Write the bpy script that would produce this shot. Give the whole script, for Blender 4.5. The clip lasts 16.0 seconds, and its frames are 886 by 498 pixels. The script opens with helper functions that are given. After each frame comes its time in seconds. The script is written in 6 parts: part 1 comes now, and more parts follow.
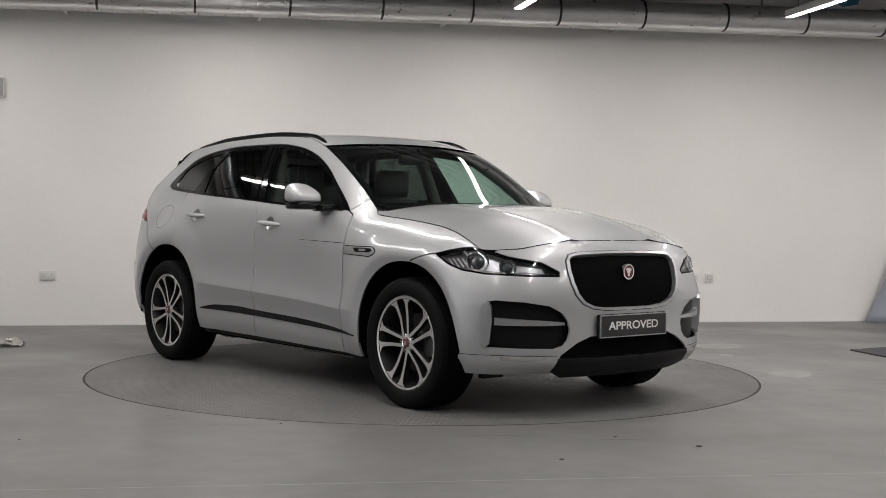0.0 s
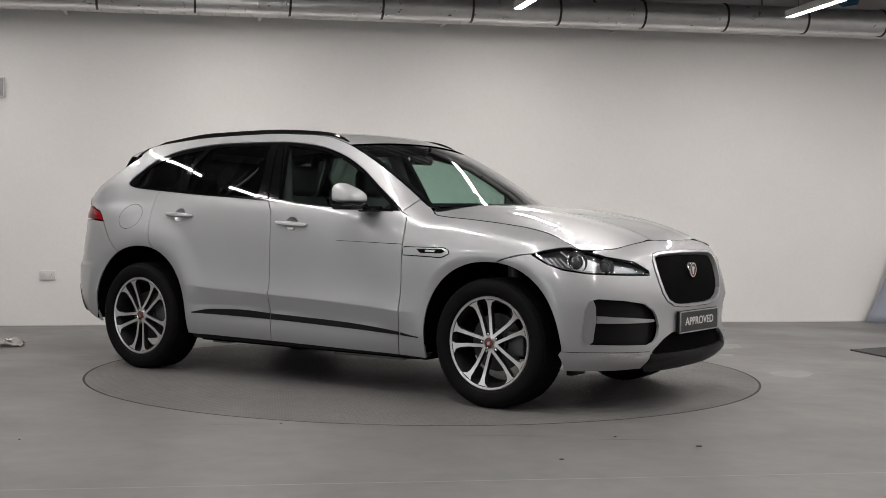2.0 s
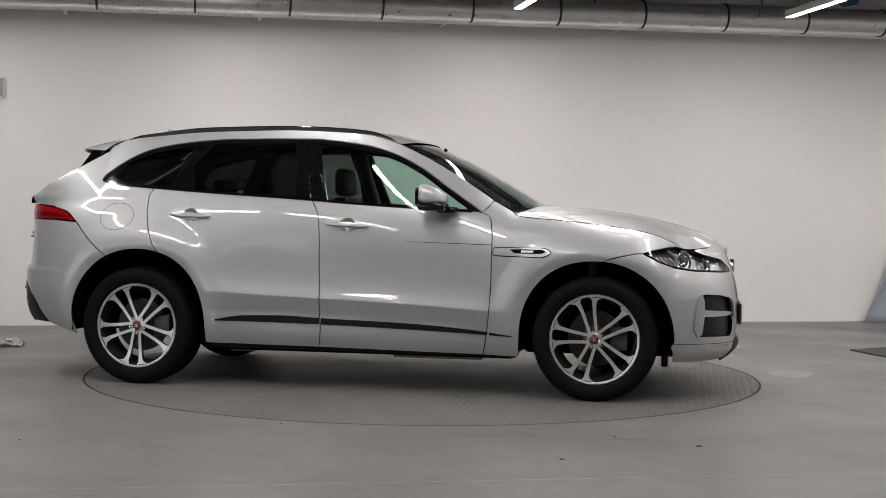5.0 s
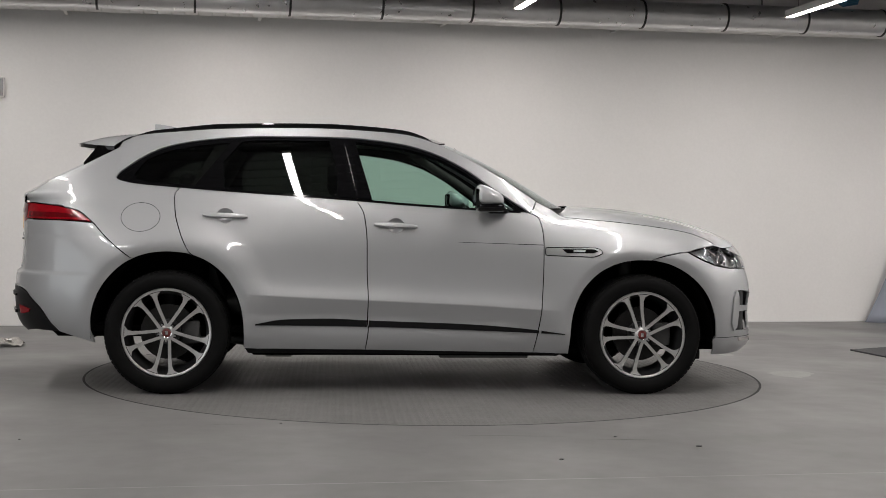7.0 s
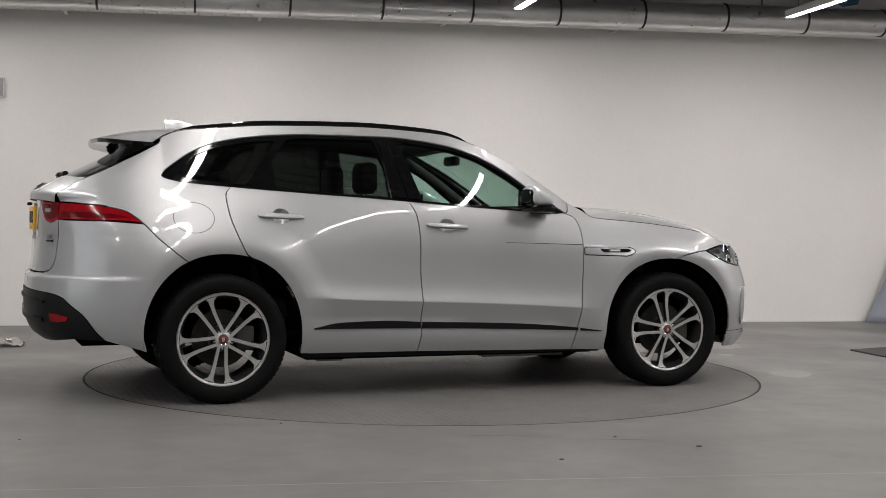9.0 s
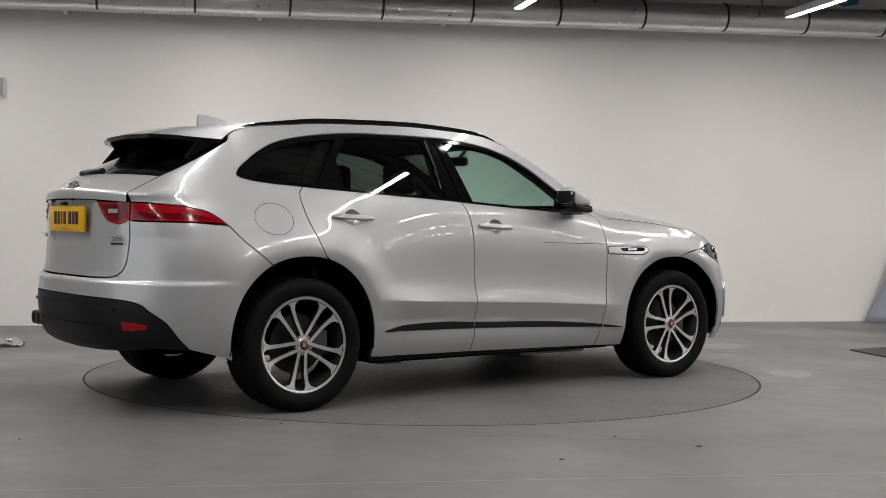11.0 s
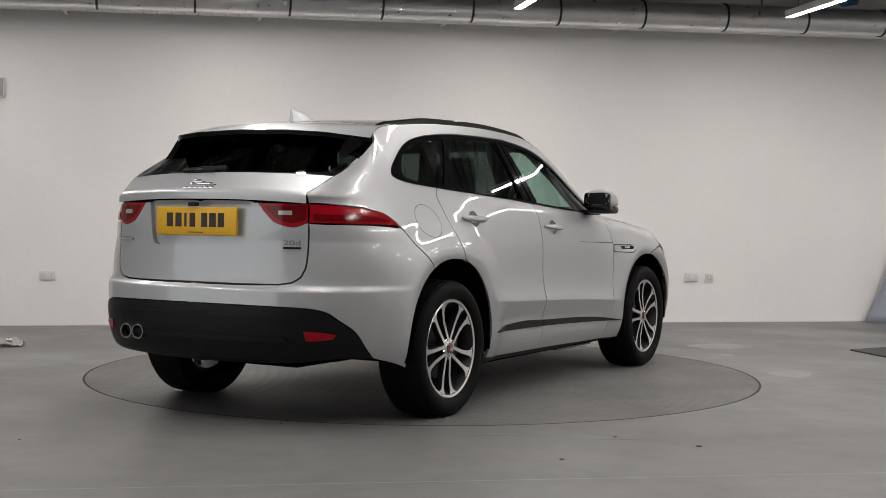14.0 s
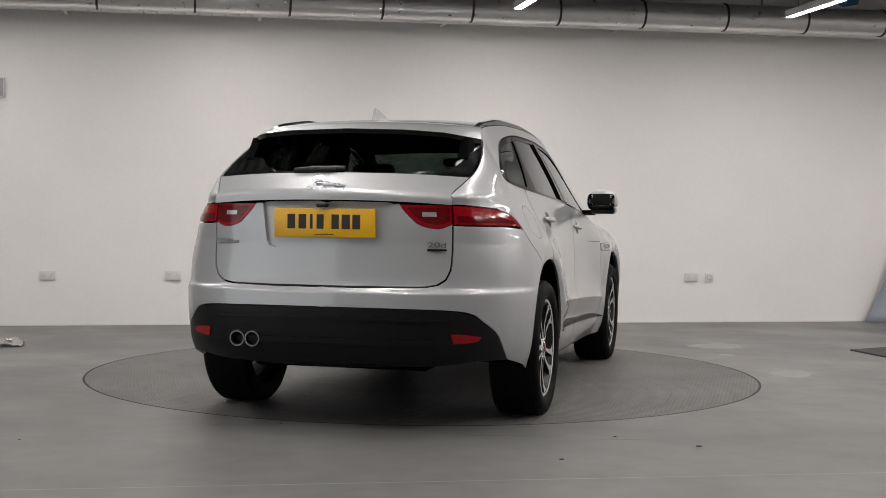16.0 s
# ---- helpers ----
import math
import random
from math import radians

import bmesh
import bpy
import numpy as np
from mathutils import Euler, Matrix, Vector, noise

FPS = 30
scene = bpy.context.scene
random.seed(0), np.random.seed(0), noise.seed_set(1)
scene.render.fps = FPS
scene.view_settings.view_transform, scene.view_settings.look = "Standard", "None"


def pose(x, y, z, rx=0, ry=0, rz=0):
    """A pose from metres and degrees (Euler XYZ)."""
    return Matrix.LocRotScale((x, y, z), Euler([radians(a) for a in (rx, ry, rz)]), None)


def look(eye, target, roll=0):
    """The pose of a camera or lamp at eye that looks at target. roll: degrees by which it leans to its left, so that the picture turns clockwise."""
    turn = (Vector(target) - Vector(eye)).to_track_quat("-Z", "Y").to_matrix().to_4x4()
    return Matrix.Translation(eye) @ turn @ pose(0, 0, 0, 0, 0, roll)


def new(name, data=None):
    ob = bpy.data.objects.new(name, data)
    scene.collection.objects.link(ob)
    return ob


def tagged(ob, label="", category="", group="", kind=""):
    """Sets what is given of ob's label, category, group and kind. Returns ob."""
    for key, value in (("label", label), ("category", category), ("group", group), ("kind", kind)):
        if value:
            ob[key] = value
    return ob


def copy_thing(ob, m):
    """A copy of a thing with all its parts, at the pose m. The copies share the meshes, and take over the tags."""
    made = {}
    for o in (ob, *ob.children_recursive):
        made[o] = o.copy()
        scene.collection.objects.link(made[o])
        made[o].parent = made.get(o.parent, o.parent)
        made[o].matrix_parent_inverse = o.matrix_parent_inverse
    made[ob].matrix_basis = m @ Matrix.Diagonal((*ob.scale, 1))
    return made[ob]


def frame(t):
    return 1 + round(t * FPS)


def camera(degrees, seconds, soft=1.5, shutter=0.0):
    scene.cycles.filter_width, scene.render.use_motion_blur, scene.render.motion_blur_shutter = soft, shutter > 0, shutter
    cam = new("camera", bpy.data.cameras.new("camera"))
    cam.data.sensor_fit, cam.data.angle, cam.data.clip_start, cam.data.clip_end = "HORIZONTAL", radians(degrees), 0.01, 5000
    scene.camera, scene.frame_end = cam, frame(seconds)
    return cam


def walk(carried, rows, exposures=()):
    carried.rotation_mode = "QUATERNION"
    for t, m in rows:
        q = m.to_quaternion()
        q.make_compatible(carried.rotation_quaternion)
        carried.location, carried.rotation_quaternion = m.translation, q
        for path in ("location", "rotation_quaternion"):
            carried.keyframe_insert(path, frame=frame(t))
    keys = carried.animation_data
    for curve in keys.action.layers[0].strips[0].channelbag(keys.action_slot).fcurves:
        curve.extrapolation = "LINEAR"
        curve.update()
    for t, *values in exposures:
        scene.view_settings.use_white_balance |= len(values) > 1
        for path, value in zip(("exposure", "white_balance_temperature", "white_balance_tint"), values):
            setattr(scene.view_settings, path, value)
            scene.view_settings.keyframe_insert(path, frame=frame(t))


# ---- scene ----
EXPOSURE = -0.35
cam = camera(38.85, 16.0, soft=0.7)
EYE = (0.0, -8.7044, 1.0721)
AIM = (0.1159, -0.7078, 0.8706)
PATH = [(0, look(EYE, AIM, 0.709)), (16, look(EYE, AIM, 0.709))]
walk(cam, PATH, exposures=[(0, EXPOSURE, 6500, 10), (16, EXPOSURE, 6500, 10)])

# world: a windowless hall, so only a trace of grey
world = bpy.data.worlds.new("world")
scene.world = world
world.use_nodes = True
world.node_tree.nodes["Background"].inputs[0].default_value = (0.5, 0.52, 0.55, 1)
world.node_tree.nodes["Background"].inputs[1].default_value = 0.02

TUBE_POWER = 100.0


# ---------------------------------------------------------------- materials
def material(name, color, rough=0.5, metal=0.0, vary=0.12, scale=6.0, fine=0.0, fine_scale=120.0,
             bump=0.0, bump_scale=60.0, coat=0.0, rough_vary=0.0, spec=0.5, islands=False, stretch=(1, 1, 1)):
    """A surface with two scales of variation: broad stains and fine grain, in colour, gloss and relief."""
    m = bpy.data.materials.new(name)
    m.use_nodes = True
    nt = m.node_tree
    n, l = nt.nodes, nt.links
    b = n["Principled BSDF"]
    b.inputs["Metallic"].default_value = metal
    b.inputs["Roughness"].default_value = rough
    b.inputs["Coat Weight"].default_value = coat
    b.inputs["Coat Roughness"].default_value = 0.04
    b.inputs["Specular IOR Level"].default_value = spec
    tc = n.new("ShaderNodeTexCoord")
    mp = n.new("ShaderNodeMapping")
    mp.inputs["Scale"].default_value = stretch
    l.new(tc.outputs["Object"], mp.inputs["Vector"])

    def noise_at(s, detail=4.0):
        t = n.new("ShaderNodeTexNoise")
        t.inputs["Scale"].default_value = s
        t.inputs["Detail"].default_value = detail
        l.new(mp.outputs["Vector"], t.inputs["Vector"])
        return t.outputs["Fac"]

    broad = noise_at(scale)
    ramp = n.new("ShaderNodeMapRange")
    ramp.inputs["From Min"].default_value, ramp.inputs["From Max"].default_value = 0.25, 0.75
    ramp.inputs["To Min"].default_value, ramp.inputs["To Max"].default_value = 1 - vary, 1 + vary
    l.new(broad, ramp.inputs["Value"])
    value = ramp.outputs["Result"]
    if fine > 0:
        r2 = n.new("ShaderNodeMapRange")
        r2.inputs["From Min"].default_value, r2.inputs["From Max"].default_value = 0.3, 0.7
        r2.inputs["To Min"].default_value, r2.inputs["To Max"].default_value = 1 - fine, 1 + fine
        l.new(noise_at(fine_scale, 2.0), r2.inputs["Value"])
        mul = n.new("ShaderNodeMath")
        mul.operation = "MULTIPLY"
        l.new(value, mul.inputs[0])
        l.new(r2.outputs["Result"], mul.inputs[1])
        value = mul.outputs[0]
    mix = n.new("ShaderNodeVectorMath")
    mix.operation = "SCALE"
    mix.inputs[0].default_value = color
    l.new(value, mix.inputs["Scale"])
    l.new(mix.outputs["Vector"], b.inputs["Base Color"])
    if rough_vary > 0:
        r3 = n.new("ShaderNodeMapRange")
        r3.inputs["From Min"].default_value, r3.inputs["From Max"].default_value = 0.3, 0.7
        r3.inputs["To Min"].default_value, r3.inputs["To Max"].default_value = rough - rough_vary, rough + rough_vary
        l.new(noise_at(scale * 1.7), r3.inputs["Value"])
        l.new(r3.outputs["Result"], b.inputs["Roughness"])
    if bump > 0:
        bn = n.new("ShaderNodeBump")
        bn.inputs["Strength"].default_value = bump
        bn.inputs["Distance"].default_value = 0.002
        l.new(noise_at(bump_scale, 3.0), bn.inputs["Height"])
        l.new(bn.outputs["Normal"], b.inputs["Normal"])
    return m


def glowing(name, color, strength):
    m = bpy.data.materials.new(name)
    m.use_nodes = True
    b = m.node_tree.nodes["Principled BSDF"]
    b.inputs["Base Color"].default_value = (*color, 1)
    b.inputs["Emission Color"].default_value = (*color, 1)
    b.inputs["Emission Strength"].default_value = strength
    return m


def pane(name, tint, rough=0.0):
    """Thin glass: clear straight through with its tint, and a mirror at a slant."""
    m = bpy.data.materials.new(name)
    m.use_nodes = True
    n, l = m.node_tree.nodes, m.node_tree.links
    n.remove(n["Principled BSDF"])
    tr = n.new("ShaderNodeBsdfTransparent")
    tr.inputs["Color"].default_value = (*tint, 1)
    gl = n.new("ShaderNodeBsdfGlossy")
    gl.inputs["Roughness"].default_value = rough
    gl.inputs["Color"].default_value = (0.95, 0.97, 1.0, 1)
    lw = n.new("ShaderNodeLayerWeight")
    lw.inputs["Blend"].default_value = 0.5
    pw = n.new("ShaderNodeMath")
    pw.operation = "POWER"
    pw.inputs[1].default_value = 4.0
    l.new(lw.outputs["Facing"], pw.inputs[0])
    fr = n.new("ShaderNodeMapRange")
    fr.inputs["To Min"].default_value, fr.inputs["To Max"].default_value = 0.06, 1.0
    l.new(pw.outputs[0], fr.inputs["Value"])
    mx = n.new("ShaderNodeMixShader")
    l.new(fr.outputs["Result"], mx.inputs["Fac"])
    l.new(tr.outputs["BSDF"], mx.inputs[1])
    l.new(gl.outputs["BSDF"], mx.inputs[2])
    l.new(mx.outputs["Shader"], n["Material Output"].inputs["Surface"])
    return m


WALL_PAINT = material("wall_paint", (0.80, 0.785, 0.765), 0.75, vary=0.03, scale=0.9, fine=0.015, fine_scale=40, bump=0.15, bump_scale=180)
GREY_WALL = material("pale_wall_paint", (0.78, 0.775, 0.765), 0.8, vary=0.06, scale=0.8)
CEILING_PAINT = material("ceiling_paint", (0.20, 0.20, 0.20), 0.7, vary=0.08, scale=1.5)
FLOOR_PAINT = material("floor_paint", (0.163, 0.160, 0.157), 0.40, vary=0.15, scale=0.55, fine=0.07, fine_scale=7, bump=0.10, bump_scale=25, rough_vary=0.09, spec=0.14)
SKIRT_PAINT = material("skirting_paint", (0.7, 0.7, 0.69), 0.5, vary=0.05)
FOIL = material("duct_foil", (0.74, 0.74, 0.74), 0.34, metal=1.0, vary=0.06, scale=7, bump=0.7, bump_scale=22, rough_vary=0.08)
BLACK_BAND = material("black_band", (0.02, 0.02, 0.02), 0.5)
TRAY_STEEL = material("tray_steel", (0.72, 0.71, 0.69), 0.5, metal=0.0, vary=0.1, scale=8)
WHITE_PLASTIC = material("white_plastic", (0.66, 0.65, 0.63), 0.4, vary=0.03)
GREY_PLASTIC = material("grey_plastic", (0.33, 0.33, 0.33), 0.5, vary=0.05)
DARK_STEEL = material("dark_steel", (0.10, 0.10, 0.10), 0.5, metal=0.5, vary=0.15)
PIPE_PAINT = material("pipe_paint", (0.45, 0.45, 0.44), 0.45, vary=0.06)
CABLE_BLUE = material("cable_blue", (0.03, 0.13, 0.22), 0.5, vary=0.1)
TUBE_GLOW = glowing("tube_glow", (1.0, 0.952, 0.925), TUBE_POWER)
MAT_RUBBER = material("mat_rubber", (0.035, 0.035, 0.038), 0.75, vary=0.15, scale=12, bump=0.5, bump_scale=200)
RAG_CLOTH = material("rag_cloth", (0.30, 0.29, 0.27), 0.9, vary=0.25, scale=18, bump=0.6, bump_scale=150)
PALE_PATCH = material("pale_patch", (0.26, 0.257, 0.25), 0.5, vary=0.10, scale=5, fine=0.06, fine_scale=30)
BLUE_CLOTH = material("blue_cloth", (0.26, 0.28, 0.33), 0.85, vary=0.12, scale=3, bump=0.3, bump_scale=90)
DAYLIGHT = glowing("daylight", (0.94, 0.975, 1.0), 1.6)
SCUFF = material("scuff", (0.06, 0.058, 0.056), 0.45, vary=0.3, scale=30)
PALE_FLAKE = material("pale_flake", (0.50, 0.49, 0.47), 0.6, vary=0.2, scale=40)
GROOVE = material("groove", (0.012, 0.012, 0.012), 0.8)


def tread_plate():
    """Painted checker plate: small raised lozenges, in two directions, under worn grey paint."""
    m = material("tread_plate", (0.150, 0.147, 0.144), 0.46, vary=0.12, scale=0.7, fine=0.06, fine_scale=11, rough_vary=0.08, spec=0.06)
    n, l = m.node_tree.nodes, m.node_tree.links
    tc = n.new("ShaderNodeTexCoord")
    heights = []
    for turn, shift in ((45, 0.0), (-45, 0.5)):
        mp = n.new("ShaderNodeMapping")
        mp.inputs["Rotation"].default_value = (0, 0, radians(turn))
        mp.inputs["Scale"].default_value = (16, 30, 1)
        mp.inputs["Location"].default_value = (shift, shift, 0)
        l.new(tc.outputs["Object"], mp.inputs["Vector"])
        v = n.new("ShaderNodeTexVoronoi")
        v.inputs["Randomness"].default_value = 0.0
        v.inputs["Scale"].default_value = 1.0
        l.new(mp.outputs["Vector"], v.inputs["Vector"])
        r = n.new("ShaderNodeMapRange")
        r.inputs["From Min"].default_value, r.inputs["From Max"].default_value = 0.18, 0.30
        r.inputs["To Min"].default_value, r.inputs["To Max"].default_value = 1.0, 0.0
        l.new(v.outputs["Distance"], r.inputs["Value"])
        heights.append(r.outputs["Result"])
    mx = n.new("ShaderNodeMath")
    mx.operation = "MAXIMUM"
    l.new(heights[0], mx.inputs[0])
    l.new(heights[1], mx.inputs[1])
    bn = n.new("ShaderNodeBump")
    bn.inputs["Strength"].default_value = 0.7
    bn.inputs["Distance"].default_value = 0.004
    l.new(mx.outputs[0], bn.inputs["Height"])
    l.new(bn.outputs["Normal"], n["Principled BSDF"].inputs["Normal"])
    return m


TREAD = tread_plate()


# ---------------------------------------------------------------- mesh helpers
def smooth_mesh(me, angle=35):
    me.polygons.foreach_set("use_smooth", [True] * len(me.polygons))
    me.set_sharp_from_angle(angle=radians(angle))


def part(name, bm, mat, parent=None, label="", smooth=35):
    """Links a bmesh as one mesh object under a thing or a part."""
    me = bpy.data.meshes.new(name)
    bm.normal_update()
    bm.to_mesh(me)
    bm.free()
    for m in (mat if isinstance(mat, (list, tuple)) else [mat]):
        me.materials.append(m)
    if smooth:
        smooth_mesh(me, smooth)
    ob = new(name, me)
    if parent is not None:
        ob.parent = parent
    if label:
        ob["label"] = label
    return ob


def empty(name, m=None):
    ob = new(name)
    ob.empty_display_size = 0.2
    if m is not None:
        ob.matrix_basis = m
    return ob


def box(bm, x0, x1, y0, y1, z0, z1, bevel=0.0, mat=0, seg=1):
    made = bmesh.ops.create_cube(bm, size=1.0)["verts"]
    for v in made:
        v.co = Vector(((x0 + x1) / 2 + v.co.x * (x1 - x0), (y0 + y1) / 2 + v.co.y * (y1 - y0), (z0 + z1) / 2 + v.co.z * (z1 - z0)))
    faces = {f for v in made for f in v.link_faces}
    for f in faces:
        f.material_index = mat
    if bevel > 0:
        edges = list({e for v in made for e in v.link_edges})
        bmesh.ops.bevel(bm, geom=edges, offset=bevel, segments=seg, profile=0.5, affect="EDGES")
    return bm


def tube_along(bm, pts, radius, sides=10, cap=True, mat=0):
    """A round bar through points; radius may be one number or one for each point."""
    pts = [Vector(q) for q in pts]
    radii = radius if isinstance(radius, (list, tuple)) else [radius] * len(pts)
    rings = []
    side = None
    for i, q in enumerate(pts):
        d = (pts[min(i + 1, len(pts) - 1)] - pts[max(i - 1, 0)]).normalized()
        if side is None:
            side = d.orthogonal().normalized()
        side = (side - d * side.dot(d)).normalized()
        up = d.cross(side)
        rings.append([bm.verts.new(q + (side * math.cos(a) + up * math.sin(a)) * radii[i])
                      for a in (2 * math.pi * k / sides for k in range(sides))])
    for r0, r1 in zip(rings, rings[1:]):
        for k in range(sides):
            f = bm.faces.new((r0[k], r0[(k + 1) % sides], r1[(k + 1) % sides], r1[k]))
            f.material_index = mat
    if cap:
        bm.faces.new(rings[0][::-1]).material_index = mat
        bm.faces.new(rings[-1]).material_index = mat
    return bm


def lathe(bm, profile, axis_origin=(0, 0, 0), sides=48, mat=0, mats=None):
    """Turns (radius, y) pairs round the y axis."""
    rings = []
    for r, y in profile:
        if r < 1e-6:
            rings.append([bm.verts.new((axis_origin[0], axis_origin[1] + y, axis_origin[2]))])
        else:
            rings.append([bm.verts.new((axis_origin[0] + r * math.cos(a), axis_origin[1] + y, axis_origin[2] + r * math.sin(a)))
                          for a in (2 * math.pi * k / sides for k in range(sides))])
    for i, (r0, r1) in enumerate(zip(rings, rings[1:])):
        for k in range(sides):
            k2 = (k + 1) % sides
            a = [r0[k % len(r0)], r0[k2 % len(r0)], r1[k2 % len(r1)], r1[k % len(r1)]]
            a = [q for j, q in enumerate(a) if q not in a[:j]]
            if len(a) > 2:
                f = bm.faces.new(a)
                f.material_index = mats[i] if mats else mat
    return bm


# ---------------------------------------------------------------- the hall
# hall axes: first along the back wall, second towards it, turned against the camera
HALL = pose(0, 0, 0, 0, 0, 10.902)
WALL_N = 3.842
CEIL = 3.55
LEFT, RIGHT, BACK = -9.0, 10.5, -13.0


def hall_part(name, bm, mat, label, category, kind="structure", smooth=35):
    ob = part(name, bm, mat, None, label, smooth)
    ob.matrix_basis = HALL
    return tagged(ob, label, category, kind=kind)


def build_hall():
    bm = bmesh.new()
    box(bm, LEFT - 0.2, RIGHT + 0.2, BACK - 0.2, WALL_N + 0.2, -0.15, 0.0)
    hall_part("floor", bm, FLOOR_PAINT, "smooth grey painted concrete floor with faint scuffs", "floor")
    walls = (("wall_north", LEFT - 0.2, RIGHT + 0.2, WALL_N, WALL_N + 0.2), ("wall_south", LEFT - 0.2, RIGHT + 0.2, BACK - 0.2, BACK),
             ("wall_west", LEFT - 0.2, LEFT, BACK, WALL_N), ("wall_east", RIGHT, RIGHT + 0.2, BACK, WALL_N))
    for name, x0, x1, y0, y1 in walls:
        bm = bmesh.new()
        box(bm, x0, x1, y0, y1, 0.0, CEIL)
        if name == "wall_north":
            hall_part(name, bm, WALL_PAINT, "plain off-white painted plaster wall", "wall")
        else:
            hall_part(name, bm, GREY_WALL, "plain pale painted wall", "wall")
    bm = bmesh.new()
    box(bm, LEFT - 0.2, RIGHT + 0.2, BACK - 0.2, WALL_N + 0.2, CEIL, CEIL + 0.15)
    y = BACK + 0.1
    while y < WALL_N - 0.1:
        box(bm, LEFT, RIGHT, y, y + 0.09, CEIL - 0.05, CEIL + 0.01)
        y += 0.2
    hall_part("ceiling", bm, CEILING_PAINT, "ribbed grey metal deck ceiling", "ceiling")
    bm = bmesh.new()
    box(bm, LEFT, RIGHT, WALL_N - 0.006, WALL_N + 0.01, 0.0, 0.012, 0.002)
    hall_part("baseboard", bm, SKIRT_PAINT, "thin pale sealant strip where wall meets floor", "skirting")


RISE = HALL @ Matrix.Translation((0, 0, 0.012)) @ Matrix.Rotation(radians(-0.55), 4, "Y")


def build_duct():
    """Foil-wrapped round duct along the back wall, black straps round it, on a slotted tray."""
    duct = tagged(empty("ventilation_duct", RISE), "silver foil-wrapped ventilation duct hung along the wall", "duct")
    n0, zc, r = WALL_N - 0.62, 3.055, 0.132
    bm = bmesh.new()
    xs = [LEFT + 0.05 + 0.12 * i for i in range(int((RIGHT - LEFT) / 0.12))]
    rng = random.Random(5)
    sides = 40
    rings = []
    for x in xs:
        ring = []
        for k in range(sides):
            a = 2 * math.pi * k / sides
            rr = r + rng.uniform(-0.0012, 0.0012)
            ring.append(bm.verts.new((x, n0 + rr * math.cos(a), zc + rr * math.sin(a))))
        rings.append(ring)
    for r0, r1 in zip(rings, rings[1:]):
        for k in range(sides):
            bm.faces.new((r0[k], r1[k], r1[(k + 1) % sides], r0[(k + 1) % sides]))
    part("foil_wrap", bm, FOIL, duct, "crinkled silver foil", 60)
    x = 0.206 - 10 * 0.863
    first = None
    while x < RIGHT:
        bm = bmesh.new()
        lathe(bm, [(r + 0.001, -0.011), (r + 0.008, -0.009), (r + 0.008, 0.009), (r + 0.001, 0.011)], sides=40)
        if first is None:
            first = part("strap", bm, BLACK_BAND, duct, "black strap", 40)
        else:
            bm.free()
        ob = first if first.matrix_basis.translation.length == 0 else first.copy()
        if ob is not first:
            scene.collection.objects.link(ob)
        ob.matrix_basis = Matrix.Translation((x, n0, zc)) @ Matrix.Rotation(radians(90), 4, "Z")
        x += 0.863
    x = LEFT + 0.4
    while x < RIGHT:
        bm = bmesh.new()
        box(bm, x - 0.006, x + 0.006, n0 - 0.006, n0 + 0.006, zc + r - 0.004, CEIL)
        part("hanger_rod", bm, DARK_STEEL, duct)
        x += 1.81
    # slotted cable tray just behind and below
    tray = tagged(empty("cable_tray", RISE), "pale slotted steel cable tray running below the duct", "cable tray")
    n1, z1 = WALL_N - 0.40, 2.945
    bm = bmesh.new()
    box(bm, LEFT, RIGHT, n1 - 0.11, n1 - 0.105, z1, z1 + 0.045)
    box(bm, LEFT, RIGHT, n1 + 0.105, n1 + 0.11, z1, z1 + 0.045)
    part("tray_side", bm, TRAY_STEEL, tray)
    bm = bmesh.new()
    x = LEFT + 0.02
    while x < RIGHT - 0.1:
        box(bm, x, x + 0.118, n1 - 0.105, n1 + 0.105, z1 + 0.001, z1 + 0.004)
        x += 0.125
    tagged(part("tray_slotting", bm, TRAY_STEEL, tray), kind="stuff")
    x = LEFT + 0.9
    while x < RIGHT:
        bm = bmesh.new()
        box(bm, x - 0.015, x + 0.015, n1 + 0.11, WALL_N + 0.01, z1 + 0.01, z1 + 0.04)
        part("tray_bracket", bm, TRAY_STEEL, tray)
        x += 1.8


def build_strip_light():
    """Slim batten that hangs from the ceiling on two wires, along the second hall axis."""
    lamp = empty("strip_light")
    bm = bmesh.new()
    box(bm, -0.040, 0.040, -0.90, 0.90, 0.016, 0.07, 0.004)
    for e in (-0.040, 0.035):
        box(bm, e, e + 0.005, -0.90, 0.90, 0.005, 0.018)
    part("batten", bm, WHITE_PLASTIC, lamp, "white enamelled batten")
    bm = bmesh.new()
    prof = ((-0.034, 0.010), (-0.031, 0.004), (0.031, 0.004), (0.034, 0.010))
    ends = [[bm.verts.new((dx, y, z)) for dx, z in prof] for y in (-0.885, 0.885)]
    for k in range(3):
        bm.faces.new((ends[0][k], ends[0][k + 1], ends[1][k + 1], ends[1][k]))
    part("diffuser", bm, TUBE_GLOW, lamp, "glowing white diffuser strip", 0)
    for e in (-0.893, 0.893):
        bm = bmesh.new()
        box(bm, -0.041, 0.041, e - 0.006, e + 0.006, 0.006, 0.03, 0.002)
        part("end_cap", bm, WHITE_PLASTIC, lamp)
    for e in (-0.7, 0.7):
        bm = bmesh.new()
        tube_along(bm, [(0, e, 0.07), (0, e, LAMP_DROP)], 0.003, 6)
        part("wire", bm, DARK_STEEL, lamp)
    return tagged(lamp, "lit slim white batten light hung from the ceiling", "strip light", group="rows of strip lights")


LAMP_Z = 3.02
LAMP_DROP = CEIL - LAMP_Z - 0.05


